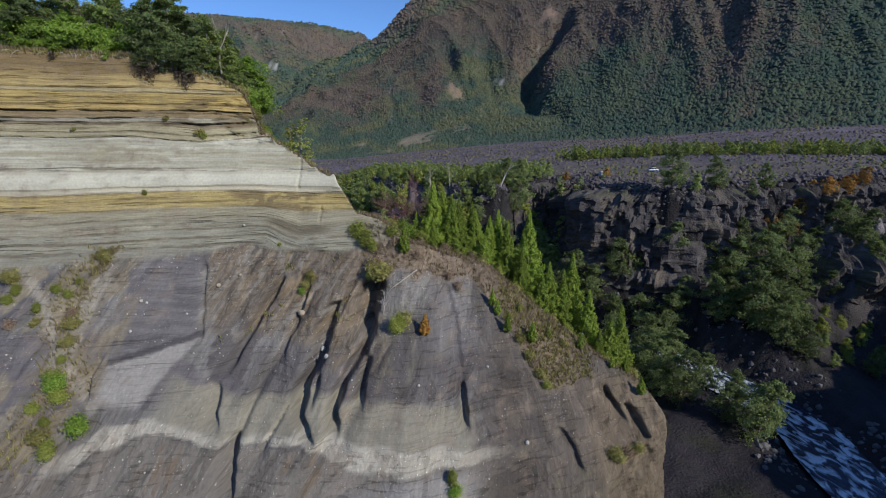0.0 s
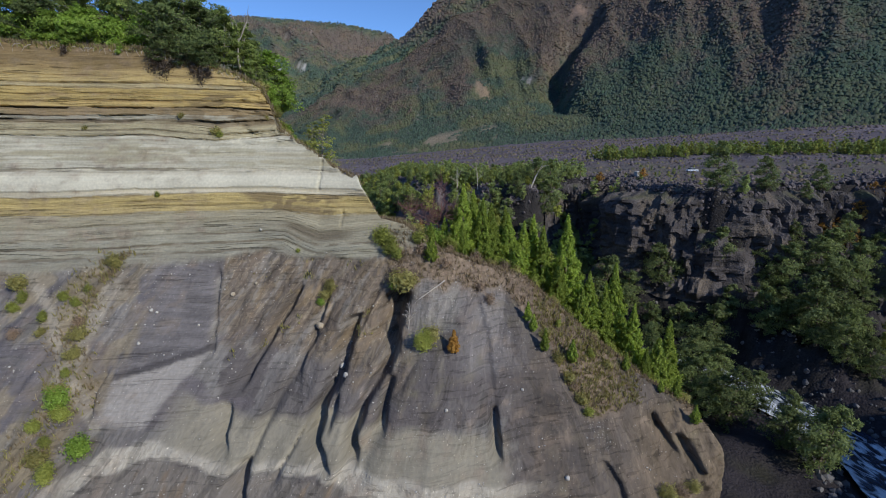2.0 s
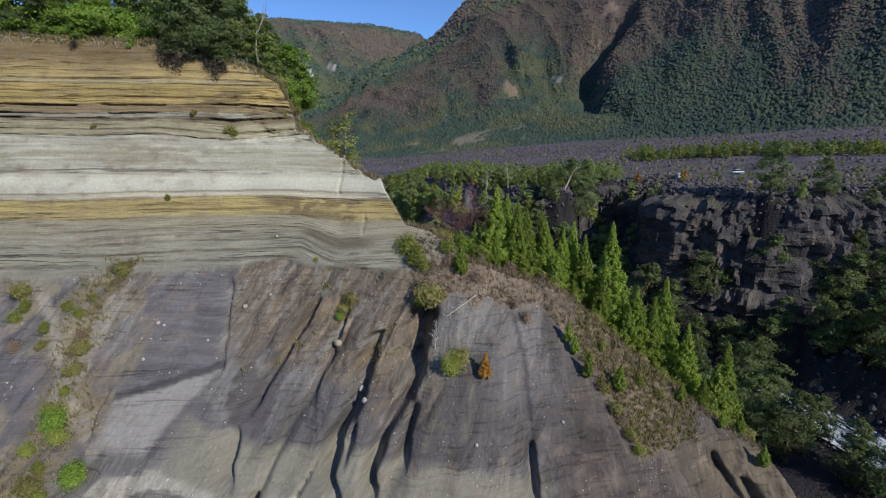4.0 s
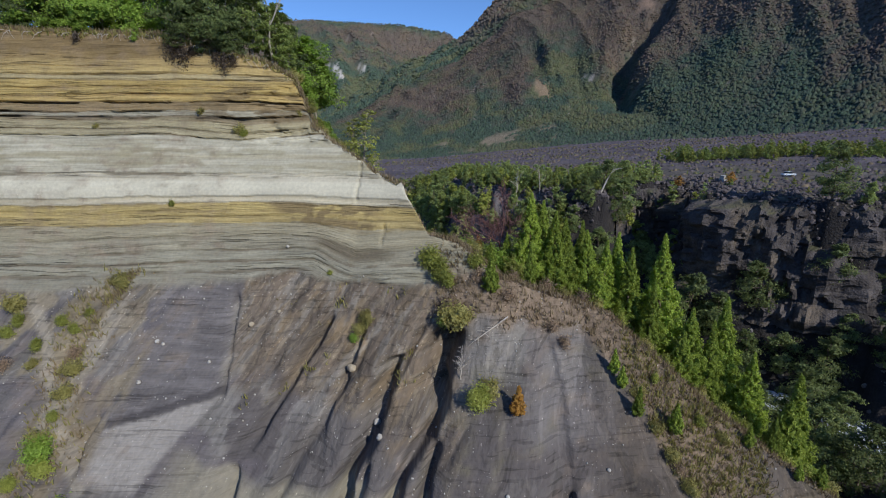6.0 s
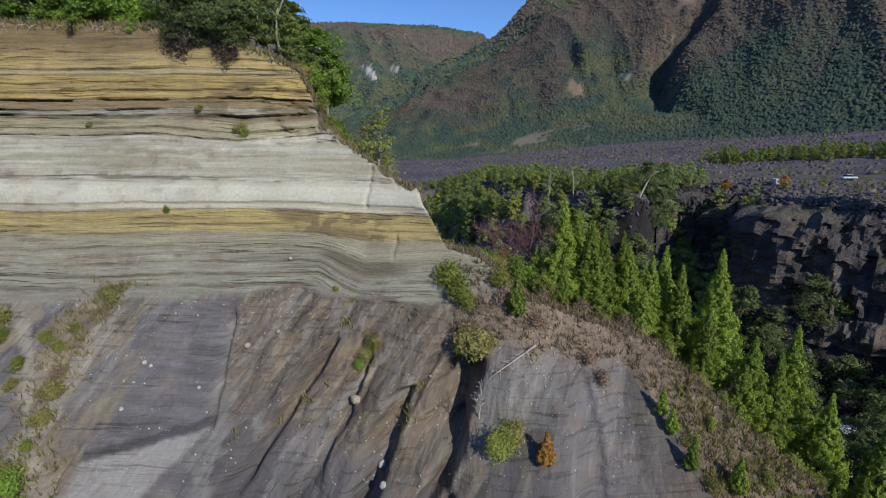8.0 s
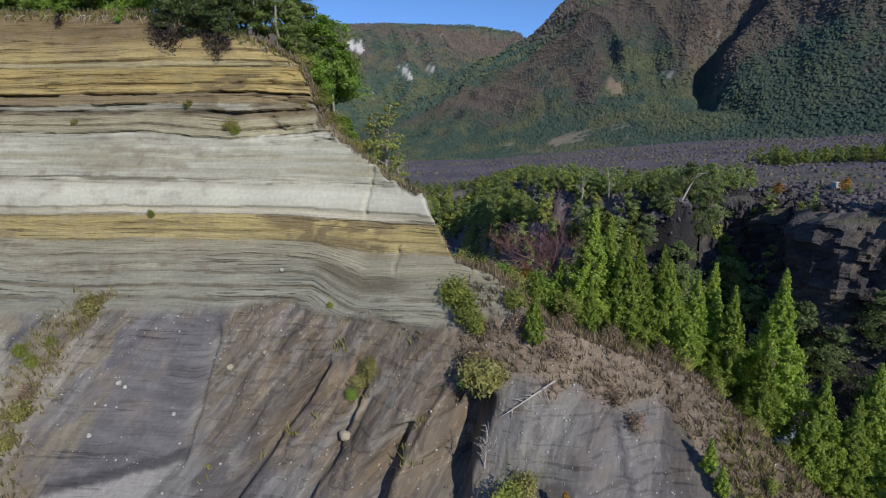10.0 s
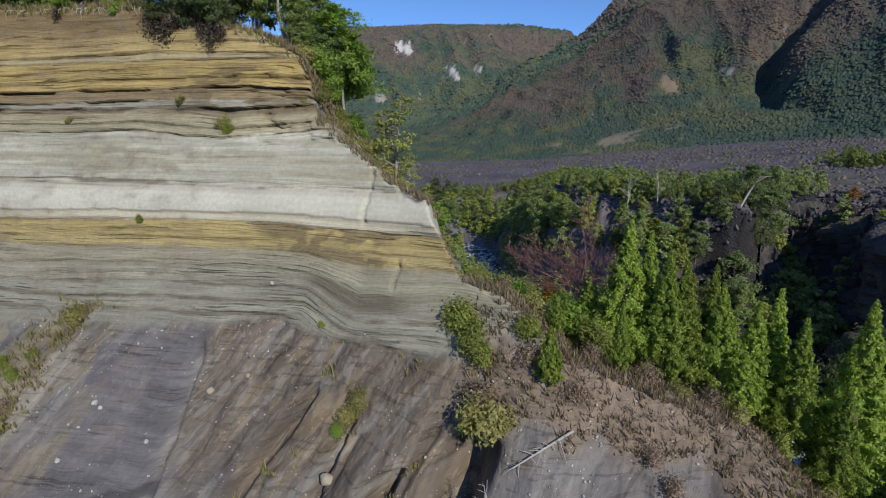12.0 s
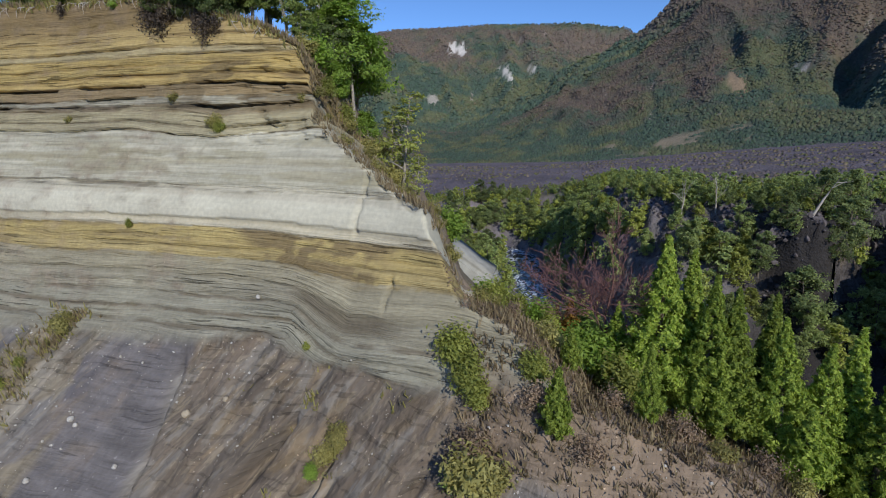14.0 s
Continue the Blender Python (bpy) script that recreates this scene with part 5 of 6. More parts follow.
def build_gorge_trees():
    kinds = []
    for h, r, n, seed, clear, mat in ((10.0, 3.2, 5200, 21, 0.06, DARKLEAF), (12.0, 3.0, 5600, 22, 0.06, DARKLEAF), (8.0, 2.1, 4200, 23, 0.05, RIMLEAF), (7.0, 1.9, 3600, 24, 0.03, BUSHY), (7.0, 2.6, 3000, 25, 0.05, RUSTY)):
        wood, crown = broadleaf(h, r, n, seed, clear, 0.3, 0.18, 1, 20, 3)
        kinds.append(plant("gorge_tree", wood, BARK, crown, mat, "rusty orange autumn tree standing on the gorge rim" if mat is RUSTY else "green broadleaved tree standing in the river gorge", "tree", "trees in the gorge"))
    coarse = []
    for h, r, n, seed, mat in ((10.0, 2.4, 520, 26, RIMLEAF), (9.0, 2.1, 480, 27, BUSHY), (8.0, 2.1, 480, 28, BEECH)):
        wood, crown = broadleaf(h, r, n, seed, 0.04, 0.2, 0.34, 1, 8, 3)
        coarse.append(plant("tree", wood, BARK, crown, mat, "green tree of the far woods", "tree", ""))
    rng = random.Random(9)
    spots = []
    for x, y, h, k in ((59, 123, 17, 1), (49, 93, 12, 0), (46, 95, 9, 0), (57, 80, 12, 0), (60, 83, 11, 1), (54, 84, 9, 0), (76, 111, 17, 1), (78.5, 106, 12, 1), (80, 114, 15, 1), (77, 126, 15, 1), (73, 128, 12, 1), (64, 126, 11, 1),
                       (75, 135.5, 10, 1), (90, 138, 8, 1), (62, 130, 10, 0), (37, 137, 16, 0), (33, 134, 14, 1), (42, 134, 13, 1), (88, 122, 12, 1), (84, 119, 13, 0), (56, 97, 10, 1), (52, 104, 10, 1), (60, 91, 9, 1), (44, 104, 9, 0), (42, 112, 10, 1), (36, 120, 10, 0), (48, 129, 12, 1), (54, 128, 11, 0),
                       (94, 107, 4, 3), (91, 103, 4, 3), (98, 108, 3.5, 3), (96, 112, 3.5, 3), (101, 111, 4, 3), (88, 106, 4, 2), (93, 114, 4, 3), (104, 113, 3, 2), (99, 104, 4, 3), (90, 110, 5, 3), (106, 109, 4, 3), (86, 100, 3.5, 2),
                       (92, 135, 6, 4), (98, 134, 6, 4), (105, 135, 6, 4), (111, 136, 5.5, 4), (95, 132, 5, 4), (102, 137, 4.5, 4), (88, 133, 5, 4), (60, 183, 4, 4), (46, 186, 4, 4), (116, 137, 5, 4), (84, 134, 5, 1), (68, 133, 5, 2), (38, 92, 8, 0), (14, 152, 11, 1), (19, 155, 12, 0), (23, 160, 11, 1), (26, 167, 12, 0), (15, 160, 9, 1), (20, 167, 10, 0), (11, 157, 10, 1), (27, 175, 11, 1), (24, 181, 9, 0), (31, 181, 10, 1), (17, 172, 8, 2)):
        spots.append(((x, y, height_at(x, y) - 0.4), h / (10, 12, 8, 7, 7)[k], k))
    def clash(x, y, gap):
        return any((x - q[0][0]) ** 2 + (y - q[0][1]) ** 2 < gap for q in spots)

    # along the rim and the slope below it
    stretch = [p for p in RIM if -150 <= p[0] <= 18 and p[1] > 150]
    tries = 0
    while len(spots) < 205 and tries < 14000:
        tries += 1
        t = rng.random() ** 1.6 * (len(stretch) - 1.001)
        k = int(t)
        (ax, ay), (bx, by) = stretch[k], stretch[k + 1]
        f, off = t - k, rng.uniform(-8, 26)
        ln = math.hypot(bx - ax, by - ay)
        x, y = ax + (bx - ax) * f + (by - ay) / ln * -off, ay + (by - ay) * f + (bx - ax) / ln * off
        x, y = (x, y) if bool(in_gorge(np.array([x]), np.array([y]))[0]) == (off > 0) else (2 * (ax + (bx - ax) * f) - x, 2 * (ay + (by - ay) * f) - y)
        if float(near_line(np.array([x]), np.array([y]), RIVER)[0]) < 9 or clash(x, y, 9):
            continue
        spots.append(((x, y, height_at(x, y) - 0.4), rng.uniform(0.75, 1.2) * (1.0 if off > 5 else 0.62), rng.choice((2, 3, 2, 2, 3))))
    # the wooded corner of the rim
    while len(spots) < 228 and tries < 17000:
        tries += 1
        x, y = rng.uniform(8, 38), rng.uniform(148, 193)
        z = height_at(x, y)
        if z < 14 or clash(x, y, 12):
            continue
        spots.append(((x, y, z - 0.4), rng.uniform(0.85, 1.3) * (1.0 if z < 40 else 0.6), rng.choice((2, 0, 2, 3))))
    # the bank on the cliff's side and the opposite bank towards the plain
    while len(spots) < 300 and tries < 24000:
        tries += 1
        x, y = (rng.uniform(-125, -72), rng.uniform(215, 290)) if tries % 3 == 0 else (rng.uniform(36, 116), rng.uniform(98, 137))
        if float(near_line(np.array([x]), np.array([y]), RIVER)[0]) < 11 or not bool(in_gorge(np.array([x]), np.array([y]))[0]) or clash(x, y, 18):
            continue
        spots.append(((x, y, height_at(x, y) - 0.4), rng.uniform(0.7, 1.2), rng.choice((0, 1, 0, 1, 2))))
    # woods further off: behind the rim, and the belt out on the plain
    far = []
    for k in range(430):
        t = (k + rng.random()) / 430
        x, y = 78 + 190 * t + rng.uniform(-4, 4), 312 - 85 * t + rng.uniform(-8, 34)
        far.append(((x, y, height_at(x, y) - 0.4), rng.uniform(0.45, 0.95), rng.choice((1, 2, 1, 2, 0))))
    tries = 0
    while len(far) < 760 and tries < 9000:
        tries += 1
        x, y = rng.uniform(-165, 20), rng.uniform(165, 345)
        d = float(near_line(np.array([x]), np.array([y]), RIM)[0])
        if d < 24 * rng.random() and not bool(in_gorge(np.array([x]), np.array([y]))[0]):
            far.append(((x, y, height_at(x, y) - 0.4), rng.uniform(0.35, 0.7), rng.choice((0, 1, 1, 1, 2))))
    # slope woods below the rim, where it turns towards the upper gorge
    slope_woods = []
    while len(slope_woods) < 370 and tries < 22000:
        tries += 1
        x, y = rng.uniform(-52, 44), rng.uniform(150, 262)
        d = float(near_line(np.array([x]), np.array([y]), RIM)[0])
        z = height_at(x, y)
        if d > 26 or z < 13 or clash(x, y, 4):
            continue
        slope_woods.append(((x, y, z - 0.5), rng.uniform(0.7, 1.2) * (1.0 if z < 38 else 0.65), rng.choice((0, 1, 2, 0, 2))))
    # the bank of the upper gorge behind the cliff
    while len(slope_woods) < 640 and tries < 60000:
        tries += 1
        x, y = rng.uniform(-118, -52), rng.uniform(190, 294)
        if float(near_line(np.array([x]), np.array([y]), RIVER)[0]) < 9 or not bool(in_gorge(np.array([x]), np.array([y]))[0]) or clash(x, y, 5):
            continue
        slope_woods.append(((x, y, height_at(x, y) - 0.5), rng.uniform(0.65, 1.15), rng.choice((0, 1, 2, 1))))
    # low scrub on the plain near the rim
    for k in range(120):
        x, y = rng.uniform(20, 175), rng.uniform(138, 235)
        if not bool(in_gorge(np.array([x]), np.array([y]))[0]) and (x - 84) ** 2 + (y - 197) ** 2 > 90:
            far.append(((x, y, height_at(x, y) - 0.2), rng.uniform(0.10, 0.30), rng.choice((0, 1, 2))))
    join_plants(coarse, far, "far_woods", "green broadleaved woods on the plain and along the far gorge rim")
    put_plants(coarse, [])
    fine = []
    for h, r, n, seed, mat in ((10.5, 2.3, 820, 126, RIMLEAF), (8.5, 2.0, 700, 127, BUSHY), (9.5, 1.9, 760, 128, RIMLEAF)):
        wood, crown = broadleaf(h, r, n, seed, 0.05, 0.3, 0.31, 1, 10, 3)
        fine.append(plant("tree", wood, BARK, crown, mat, "green tree of the slope woods", "tree", ""))
    join_plants(fine, slope_woods, "slope_woods", "sunlit green beech woods on the slope below the far rim")
    put_plants(fine, [])
    put_plants(kinds, spots)


build_gorge_trees()


# ---- mountain forest, one joined sheet of crowns ----
def crowns(xyz, width, tall, tint, name, label, seed, seg=5, prof=((0.0, 0.8), (0.4, 1.0), (0.8, 0.5))):
    """Many small tree crowns in one mesh, each a lumpy cap with its own colour."""
    rng = np.random.default_rng(seed)
    n = len(xyz)
    ang = np.arange(seg) * (2 * math.pi / seg)
    rings = []
    spin = rng.uniform(0, 6.28, n)
    for hgt, rad in prof:
        jit = rng.uniform(0.72, 1.28, (n, seg))
        a = ang[None] + spin[:, None]
        rings.append(np.stack([xyz[:, :1] + width[:, None] * rad * jit * np.cos(a), xyz[:, 1:2] + width[:, None] * rad * jit * np.sin(a),
                               xyz[:, 2:3] + tall[:, None] * (hgt + rng.normal(0, 0.06, (n, seg)))], -1))
    tip = xyz + np.stack([rng.normal(0, 0.2, n) * width, rng.normal(0, 0.2, n) * width, tall], 1)
    co = np.concatenate([np.stack(rings, 1).reshape(n, -1, 3), tip[:, None]], 1)
    m = co.shape[1]
    fs = []
    for k in range(len(prof) - 1):
        for q in range(seg):
            w = (q + 1) % seg
            fs += [(k * seg + q, k * seg + w, (k + 1) * seg + w), (k * seg + q, (k + 1) * seg + w, (k + 1) * seg + q)]
    for q in range(seg):
        fs.append(((len(prof) - 1) * seg + q, (len(prof) - 1) * seg + (q + 1) % seg, m - 1))
    faces = (np.arange(n)[:, None, None] * m + np.array(fs)[None]).reshape(-1, 3)
    tints = np.repeat(tint[:, None], m, 1).reshape(-1, 3)
    me = raw_mesh(name, co.reshape(-1, 3), faces, FOREST, tints)
    return tagged(new(name, me), label, "forest", kind="stuff")


def build_forest(name, label, n, r0, r1, sizes, seed, span, **shape):
    rng = np.random.default_rng(seed)
    az = rng.uniform(*span, n)
    r = r0 + (r1 - r0) * rng.random(n)
    keep = r > foot_of(az) - 5
    az, r = az[keep], r[keep]
    x, y = CX + r * np.sin(np.radians(az)), CY + r * np.cos(np.radians(az))
    z = ground_height(x, y)
    elev = np.degrees(np.arctan2(z - 60, r))
    keep = (elev < 18.0) & (meadow_mask(x, y, az, r) < 0.3)
    for a, e, wa, we, c in SCREE:
        keep &= np.exp(-((az - a + 0.5 * (elev - e)) / wa) ** 2 - ((elev - e) / we) ** 2) + 0.3 * fbm(az / 1.2, elev / 0.8, 107, 3) < 0.5
    az, r, x, y, z = (v[keep] for v in (az, r, x, y, z))
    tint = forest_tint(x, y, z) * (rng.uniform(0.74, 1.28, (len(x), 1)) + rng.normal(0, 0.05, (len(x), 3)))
    w = rng.uniform(*sizes, len(x))
    h = w * rng.uniform(0.8, 1.6, len(x))
    crowns(np.stack([x, y, z - 0.6], 1), w, h, tint, name, label, seed + 1, **shape)


FOREST = ground_material("far_foliage", 0.5, 0.3, 0.15)
build_forest("mountain_forest", "mixed autumn forest of green and rust crowns on steep slopes", 115000, 600, 1650, (1.7, 3.4), 77, (-32, 47), seg=5, prof=((0.0, 1.0),))
build_forest("far_forest", "distant autumn forest of brown and green crowns on high ridges", 36000, 1500, 3000, (4.0, 7.0), 79, (-68, 4), seg=5, prof=((0.0, 1.0),))


def build_plain_scrub():
    """Low heath cushions and lava lumps strewn over the plain."""
    rng = np.random.default_rng(151)
    az, r = rng.uniform(-36, 48, 26000), 130 + 560 * rng.random(26000) ** 1.25
    x, y = CX + r * np.sin(np.radians(az)), CY + r * np.cos(np.radians(az))
    ok = ~in_gorge(x, y) & (near_line(x, y, RIM) > 5) & (fbm(x / 30, y / 18, 152, 3) > rng.uniform(-0.5, 0.35, len(x))) & ((x - 84.5) ** 2 + (y - 200.5) ** 2 > 60)
    x, y, r = x[ok], y[ok], r[ok]
    w = rng.uniform(0.25, 0.95, len(x)) * (0.7 + r / 500)
    kind = rng.random((len(x), 1))
    tint = np.where(kind < 0.55, np.array((0.105, 0.088, 0.092)), np.where(kind < 0.8, np.array((0.115, 0.115, 0.055)), np.array((0.15, 0.12, 0.085)))) * rng.uniform(0.7, 1.35, (len(x), 1))
    crowns(np.stack([x, y, ground_height(x, y) - 0.15], 1), w, w * rng.uniform(0.6, 1.3, len(x)), tint, "plain_scrub", "low heath cushions and lava lumps on the plain", 153, seg=5, prof=((0.0, 1.0), (0.6, 0.7)))


build_plain_scrub()


# ---- shrubs ----
def build_shrubs():
    def kind(name, h, r, n, seed, mat, label, group, leaf=0.08):
        wood, crown = bush(h, r, n, seed, leaf)
        return plant(name, wood, BARK, crown, mat, label, "bush", group, "stem", "foliage")
    wood, crown = conifer(2.2, 0.68, 4200, 33)
    upright = (wood, BARK, crown, RUSTY)
    kinds = [kind("bush", 2.0, 1.2, 2900, 31, BUSHY, "light green leafy bush clinging to the ash slope", "bushes on the slope"),
             kind("bush", 1.6, 1.0, 2000, 32, OLIVE, "olive grey bush clinging to the ash slope", "bushes on the slope"),
             plant("bush", *upright, "rust orange upright bush on the ash slope", "bush", "bushes on the slope", "stem", "foliage"),
             kind("bush", 1.8, 1.3, 2700, 34, LIGHTBEECH, "bright green leafy bush on the slope", "bushes on the slope"),
             kind("bush", 1.2, 1.0, 1400, 35, HEATH, "leafless brown bush on the dry slope", "bushes on the slope", 0.05)]
    sizes = (2.0, 1.6, 2.2, 1.8, 1.2)
    spots = [(on_face(x, z), h / sizes[k], k) for x, z, h, k in (
        (-5.4, 36.9, 2.6, 0), (-4.6, 37.6, 1.8, 1), (-2.1, 36.4, 2.8, 2), (-8.8, 42.2, 2.8, 1), (-8.2, 41.4, 2.2, 0), (-9.3, 43.4, 1.8, 4), (-18.2, 40.9, 1.5, 1), (-17.6, 42.0, 1.4, 1), (-18.6, 40.4, 0.9, 3),
        (-10.6, 45.9, 2.5, 0), (-11.6, 46.9, 2.6, 0), (-9.6, 45.4, 1.8, 0), (-6.9, 47.2, 1.8, 0), (-9.3, 42.3, 1.5, 3), (-7.9, 42.5, 1.9, 1), (-42.4, 33.0, 2.4, 3), (-41.6, 32.0, 1.8, 0), (-43.0, 34.0, 1.6, 1),
        (-38.3, 29.6, 2.2, 3), (-40.0, 28.4, 2.0, 0), (-41.6, 29.3, 1.8, 1), (-43.6, 44.9, 1.6, 1), (-53.3, 42.7, 2.0, 1), (-52.0, 41.5, 1.4, 0), (-48.7, 39.8, 1.3, 0), (-46.0, 41.0, 1.2, 0), (-43.9, 38.1, 1.6, 1),
        (-44.8, 39.2, 1.2, 4), (-43.6, 36.5, 1.5, 1), (-50.5, 38.4, 1.2, 4), (-47.6, 41.6, 1.2, 0), (-52.4, 40.6, 1.3, 0), (-45.4, 42.4, 0.9, 0), (-48.0, 38.6, 1.0, 1), (-43.4, 31.4, 1.4, 0), (-41.8, 30.4, 1.2, 0), (-43.2, 35.2, 1.1, 0), (-39.8, 53.0, 0.75, 0), (-22.5, 46.0, 0.6, 0), (-33.5, 60.8, 1.1, 1), (-33.0, 60.4, 0.9, 0), (-37.8, 62.8, 0.8, 1), (-49.0, 61.2, 0.6, 1),
        (1.3, 25.0, 1.6, 0), (1.6, 24.2, 1.3, 3), (21.0, 23.4, 1.8, 1), (22.5, 23.2, 1.5, 4), (23.8, 23.6, 1.4, 1), (-6.4, 46.2, 1.5, 4), (-3.4, 44.5, 1.3, 4), (1.0, 41.8, 1.2, 4), (2.2, 40.4, 1.4, 4), (9.0, 36.8, 1.2, 1),
        (10.4, 34.6, 1.2, 1), (11.4, 33.0, 1.3, 1), (12.6, 31.2, 1.3, 1), (13.2, 30.2, 1.1, 0), (12.0, 32.2, 0.9, 4), (14.5, 34.6, 1.1, 0), (16.5, 33.6, 1.0, 1), (10.8, 37.6, 1.0, 0), (-26.8, 63.2, 0.8, 1), (-28.2, 62.8, 0.7, 1))]
    # the dry scree behind the wall's end carries only low olive scrub
    spots += [(on_back(x, d), (0.75 * h / sizes[1], 1) if -28 < x < -15 and d < 9 else (h / sizes[k], k)) for x, d, h, k in (
        (-3.4, 6.8, 3.2, 0), (-4.8, 8.0, 3.4, 3), (-3.0, 9.5, 2.6, 0), (-8.6, 8.0, 2.0, 0), (-9.8, 9.5, 2.4, 3), (-11.5, 9.0, 2.2, 0), (-7.6, 10.5, 3.2, 2), (-9.0, 11.5, 2.2, 2), (-6.2, 6.0, 2.8, 3), (-12.6, 5.0, 1.6, 1),
        (-7.2, 3.0, 1.6, 1), (-3.0, 3.0, 1.2, 4), (0.5, 2.2, 1.3, 4), (2.5, 2.0, 1.2, 1), (4.5, 2.5, 1.4, 4), (6.0, 1.8, 1.2, 1), (8.5, 3.0, 1.5, 0), (11.0, 2.4, 1.2, 1), (13.0, 4.0, 1.6, 0), (16.0, 2.8, 1.3, 1), (18.5, 4.5, 1.8, 0),
        (20.5, 5.5, 2.0, 0), (23.5, 4.0, 1.9, 0), (26.5, 3.0, 1.8, 1), (26.0, 6.0, 2.2, 0), (-16.5, 6.0, 1.8, 0), (-21.0, 6.5, 1.6, 1), (-24.5, 5.0, 1.6, 1), (-26.0, 8.0, 2.6, 3), (-20.0, 12.0, 3.0, 3), (-15.0, 13.0, 3.0, 0), (-17.5, 16.0, 3.4, 3), (-13.5, 17.0, 3.0, 0), (-28.0, 2.0, 1.6, 0), (-29.3, 1.6, 1.6, 1), (-29.6, 3.2, 2.4, 3), (-24.0, 2.0, 1.2, 1), (-21.5, 2.5, 1.1, 1), (-27.0, 3.5, 1.5, 0), (-25.5, 5.5, 1.8, 1), (-22.8, 4.5, 1.4, 0), (-20.2, 4.0, 1.3, 1), (-18.4, 3.4, 1.0, 0), (-28.4, 5.6, 2.2, 0), (-23.4, 8.0, 2.4, 3), (-19.0, 7.0, 1.8, 0), (-17.0, 4.6, 1.2, 1), (-26.6, 1.2, 0.8, 1), (-22.2, 1.0, 0.6, 1), (-1.5, 4.5, 1.3, 4), (-9.8, 3.2, 1.1, 4), (-8.0, 15.0, 4.6, 0), (-5.0, 16.5, 5.0, 3), (-2.0, 15.0, 4.6, 1), (-10.5, 14.0, 3.6, 1), (-1.0, 18.5, 5.5, 0), (-4.0, 21.0, 6.0, 3), (-8.5, 20.0, 5.2, 0), (-12.0, 21.0, 5.0, 1))]
    spots = [(p, *rest[0]) if len(rest) == 1 else (p, *rest) for p, *rest in spots]
    put_plants(kinds, spots)
    # bare reddish tree and its grey neighbours behind the crest
    for x, d, h, mat, seed, label in ((-4.7, 11.0, 10.5, TWIG, 41, "leafless tree with fine reddish twigs behind the crest"), (-3.6, 11.5, 6.0, TWIG, 42, "leafless tree with fine reddish twigs behind the crest"),
                                      (-1.8, 12.5, 5.0, DEAD, 43, "bleached leafless tree among the cypresses")):
        co, faces = bare_tree(h, h * 0.4, seed, 5 if h > 8 else 4, 0.016)
        root = tagged(new("bare_tree"), label, "tree")
        part("trunk", raw_mesh("trunk", co, faces, mat), root)
        root.matrix_basis = Matrix.Translation(on_back(x, d)) @ Matrix.Diagonal((0.95, 0.95, 1.0, 1))


build_shrubs()


# ---- snags and fallen wood ----
def build_deadwood():
    lean = tagged(new("dead_tree"), "bleached dead tree trunk leaning over the gorge rim", "tree")
    part("trunk", raw_mesh("trunk", *tube([[((0, 0, -0.5), 0.28), ((1.6, 0.2, 3.5), 0.22), ((3.6, 0.5, 7.5), 0.12)], [((2.6, 0.3, 5.6), 0.1), ((4.6, 0.2, 7.0), 0.04)], [((3.2, 0.4, 6.6), 0.09), ((5.6, 0.6, 6.9), 0.03)]]), DEAD), lean)
    lean.matrix_basis = Matrix.Translation((18.5, 160.5, height_at(18.5, 160.5)))
    for x, y, h, seed in ((-4.5, 172, 8, 51), (2.5, 170, 7, 52)):
        snag = tagged(new("dead_tree"), "bleached leafless snag standing in the rim woods", "tree")
        part("trunk", raw_mesh("trunk", *bare_tree(h * 1.3, 2, seed, 2, 0.02), DEAD), snag)
        snag.matrix_basis = Matrix.Translation((x, y, height_at(x, y)))
    top = tagged(new("dead_tree"), "pale bare tree standing at the cliff top corner", "tree")
    part("trunk", raw_mesh("trunk", *bare_tree(11, 2, 53, 2, 0.02), DEAD), top)
    top.matrix_basis = Matrix.Translation(on_back(-33.0, 5.0))
    a, b = on_face(-6.4, 41.4), on_face(-3.4, 43.2)
    log = tagged(new("fallen_branch"), "bleached fallen branch lying down the ash slope", "branch")
    rng = random.Random(3)
    out = Vector((0, -0.35, 0.12))
    lines = [[(a + out, 0.05), ((a + b) / 2 + out, 0.07), (b + out, 0.09)]]
    for k in range(14):
        p = a.lerp(b, 0.05 + 0.06 * k) + out
        q = p + Vector((rng.uniform(-1.2, 0.8), rng.uniform(-0.6, 0.1), rng.uniform(-1.3, 0.4)))
        lines.append([(p, 0.03), (p.lerp(q, 0.5) + Vector((0, -0.1, 0.1)), 0.02), (q, 0.008)])
    part("wood", raw_mesh("wood", *tube(lines), DEAD), log)
    snag = tagged(new("dead_shrub"), "bleached dead shrub standing over the cleft", "bush")
    part("wood", raw_mesh("wood", *bare_tree(3.2, 1, 54, 3, 0.025), DEAD), snag)
    snag.matrix_basis = Matrix.Translation(on_face(-7.4, 38.6))
    # roots hanging under the turf
    lines = []
    for k in range(70):
        x = -60 + 31 * rng.random()
        z = float(crest(np.array([x]))[0])
        p = on_face(x, z - 0.1) + Vector((0, -0.1, 0.05))
        q = p + Vector((rng.uniform(-0.9, 0.9), -rng.uniform(0.1, 0.5), -rng.uniform(0.2, 1.1)))
        lines.append([(p, 0.035), (p.lerp(q, 0.5) + Vector((0, -0.15, 0.1)), 0.025), (q, 0.01)])
    tagged(new("hanging_roots", raw_mesh("hanging_roots", *tube(lines, 4), DEAD)), "tangle of bare roots hanging below the turf edge", "roots", kind="stuff")


build_deadwood()


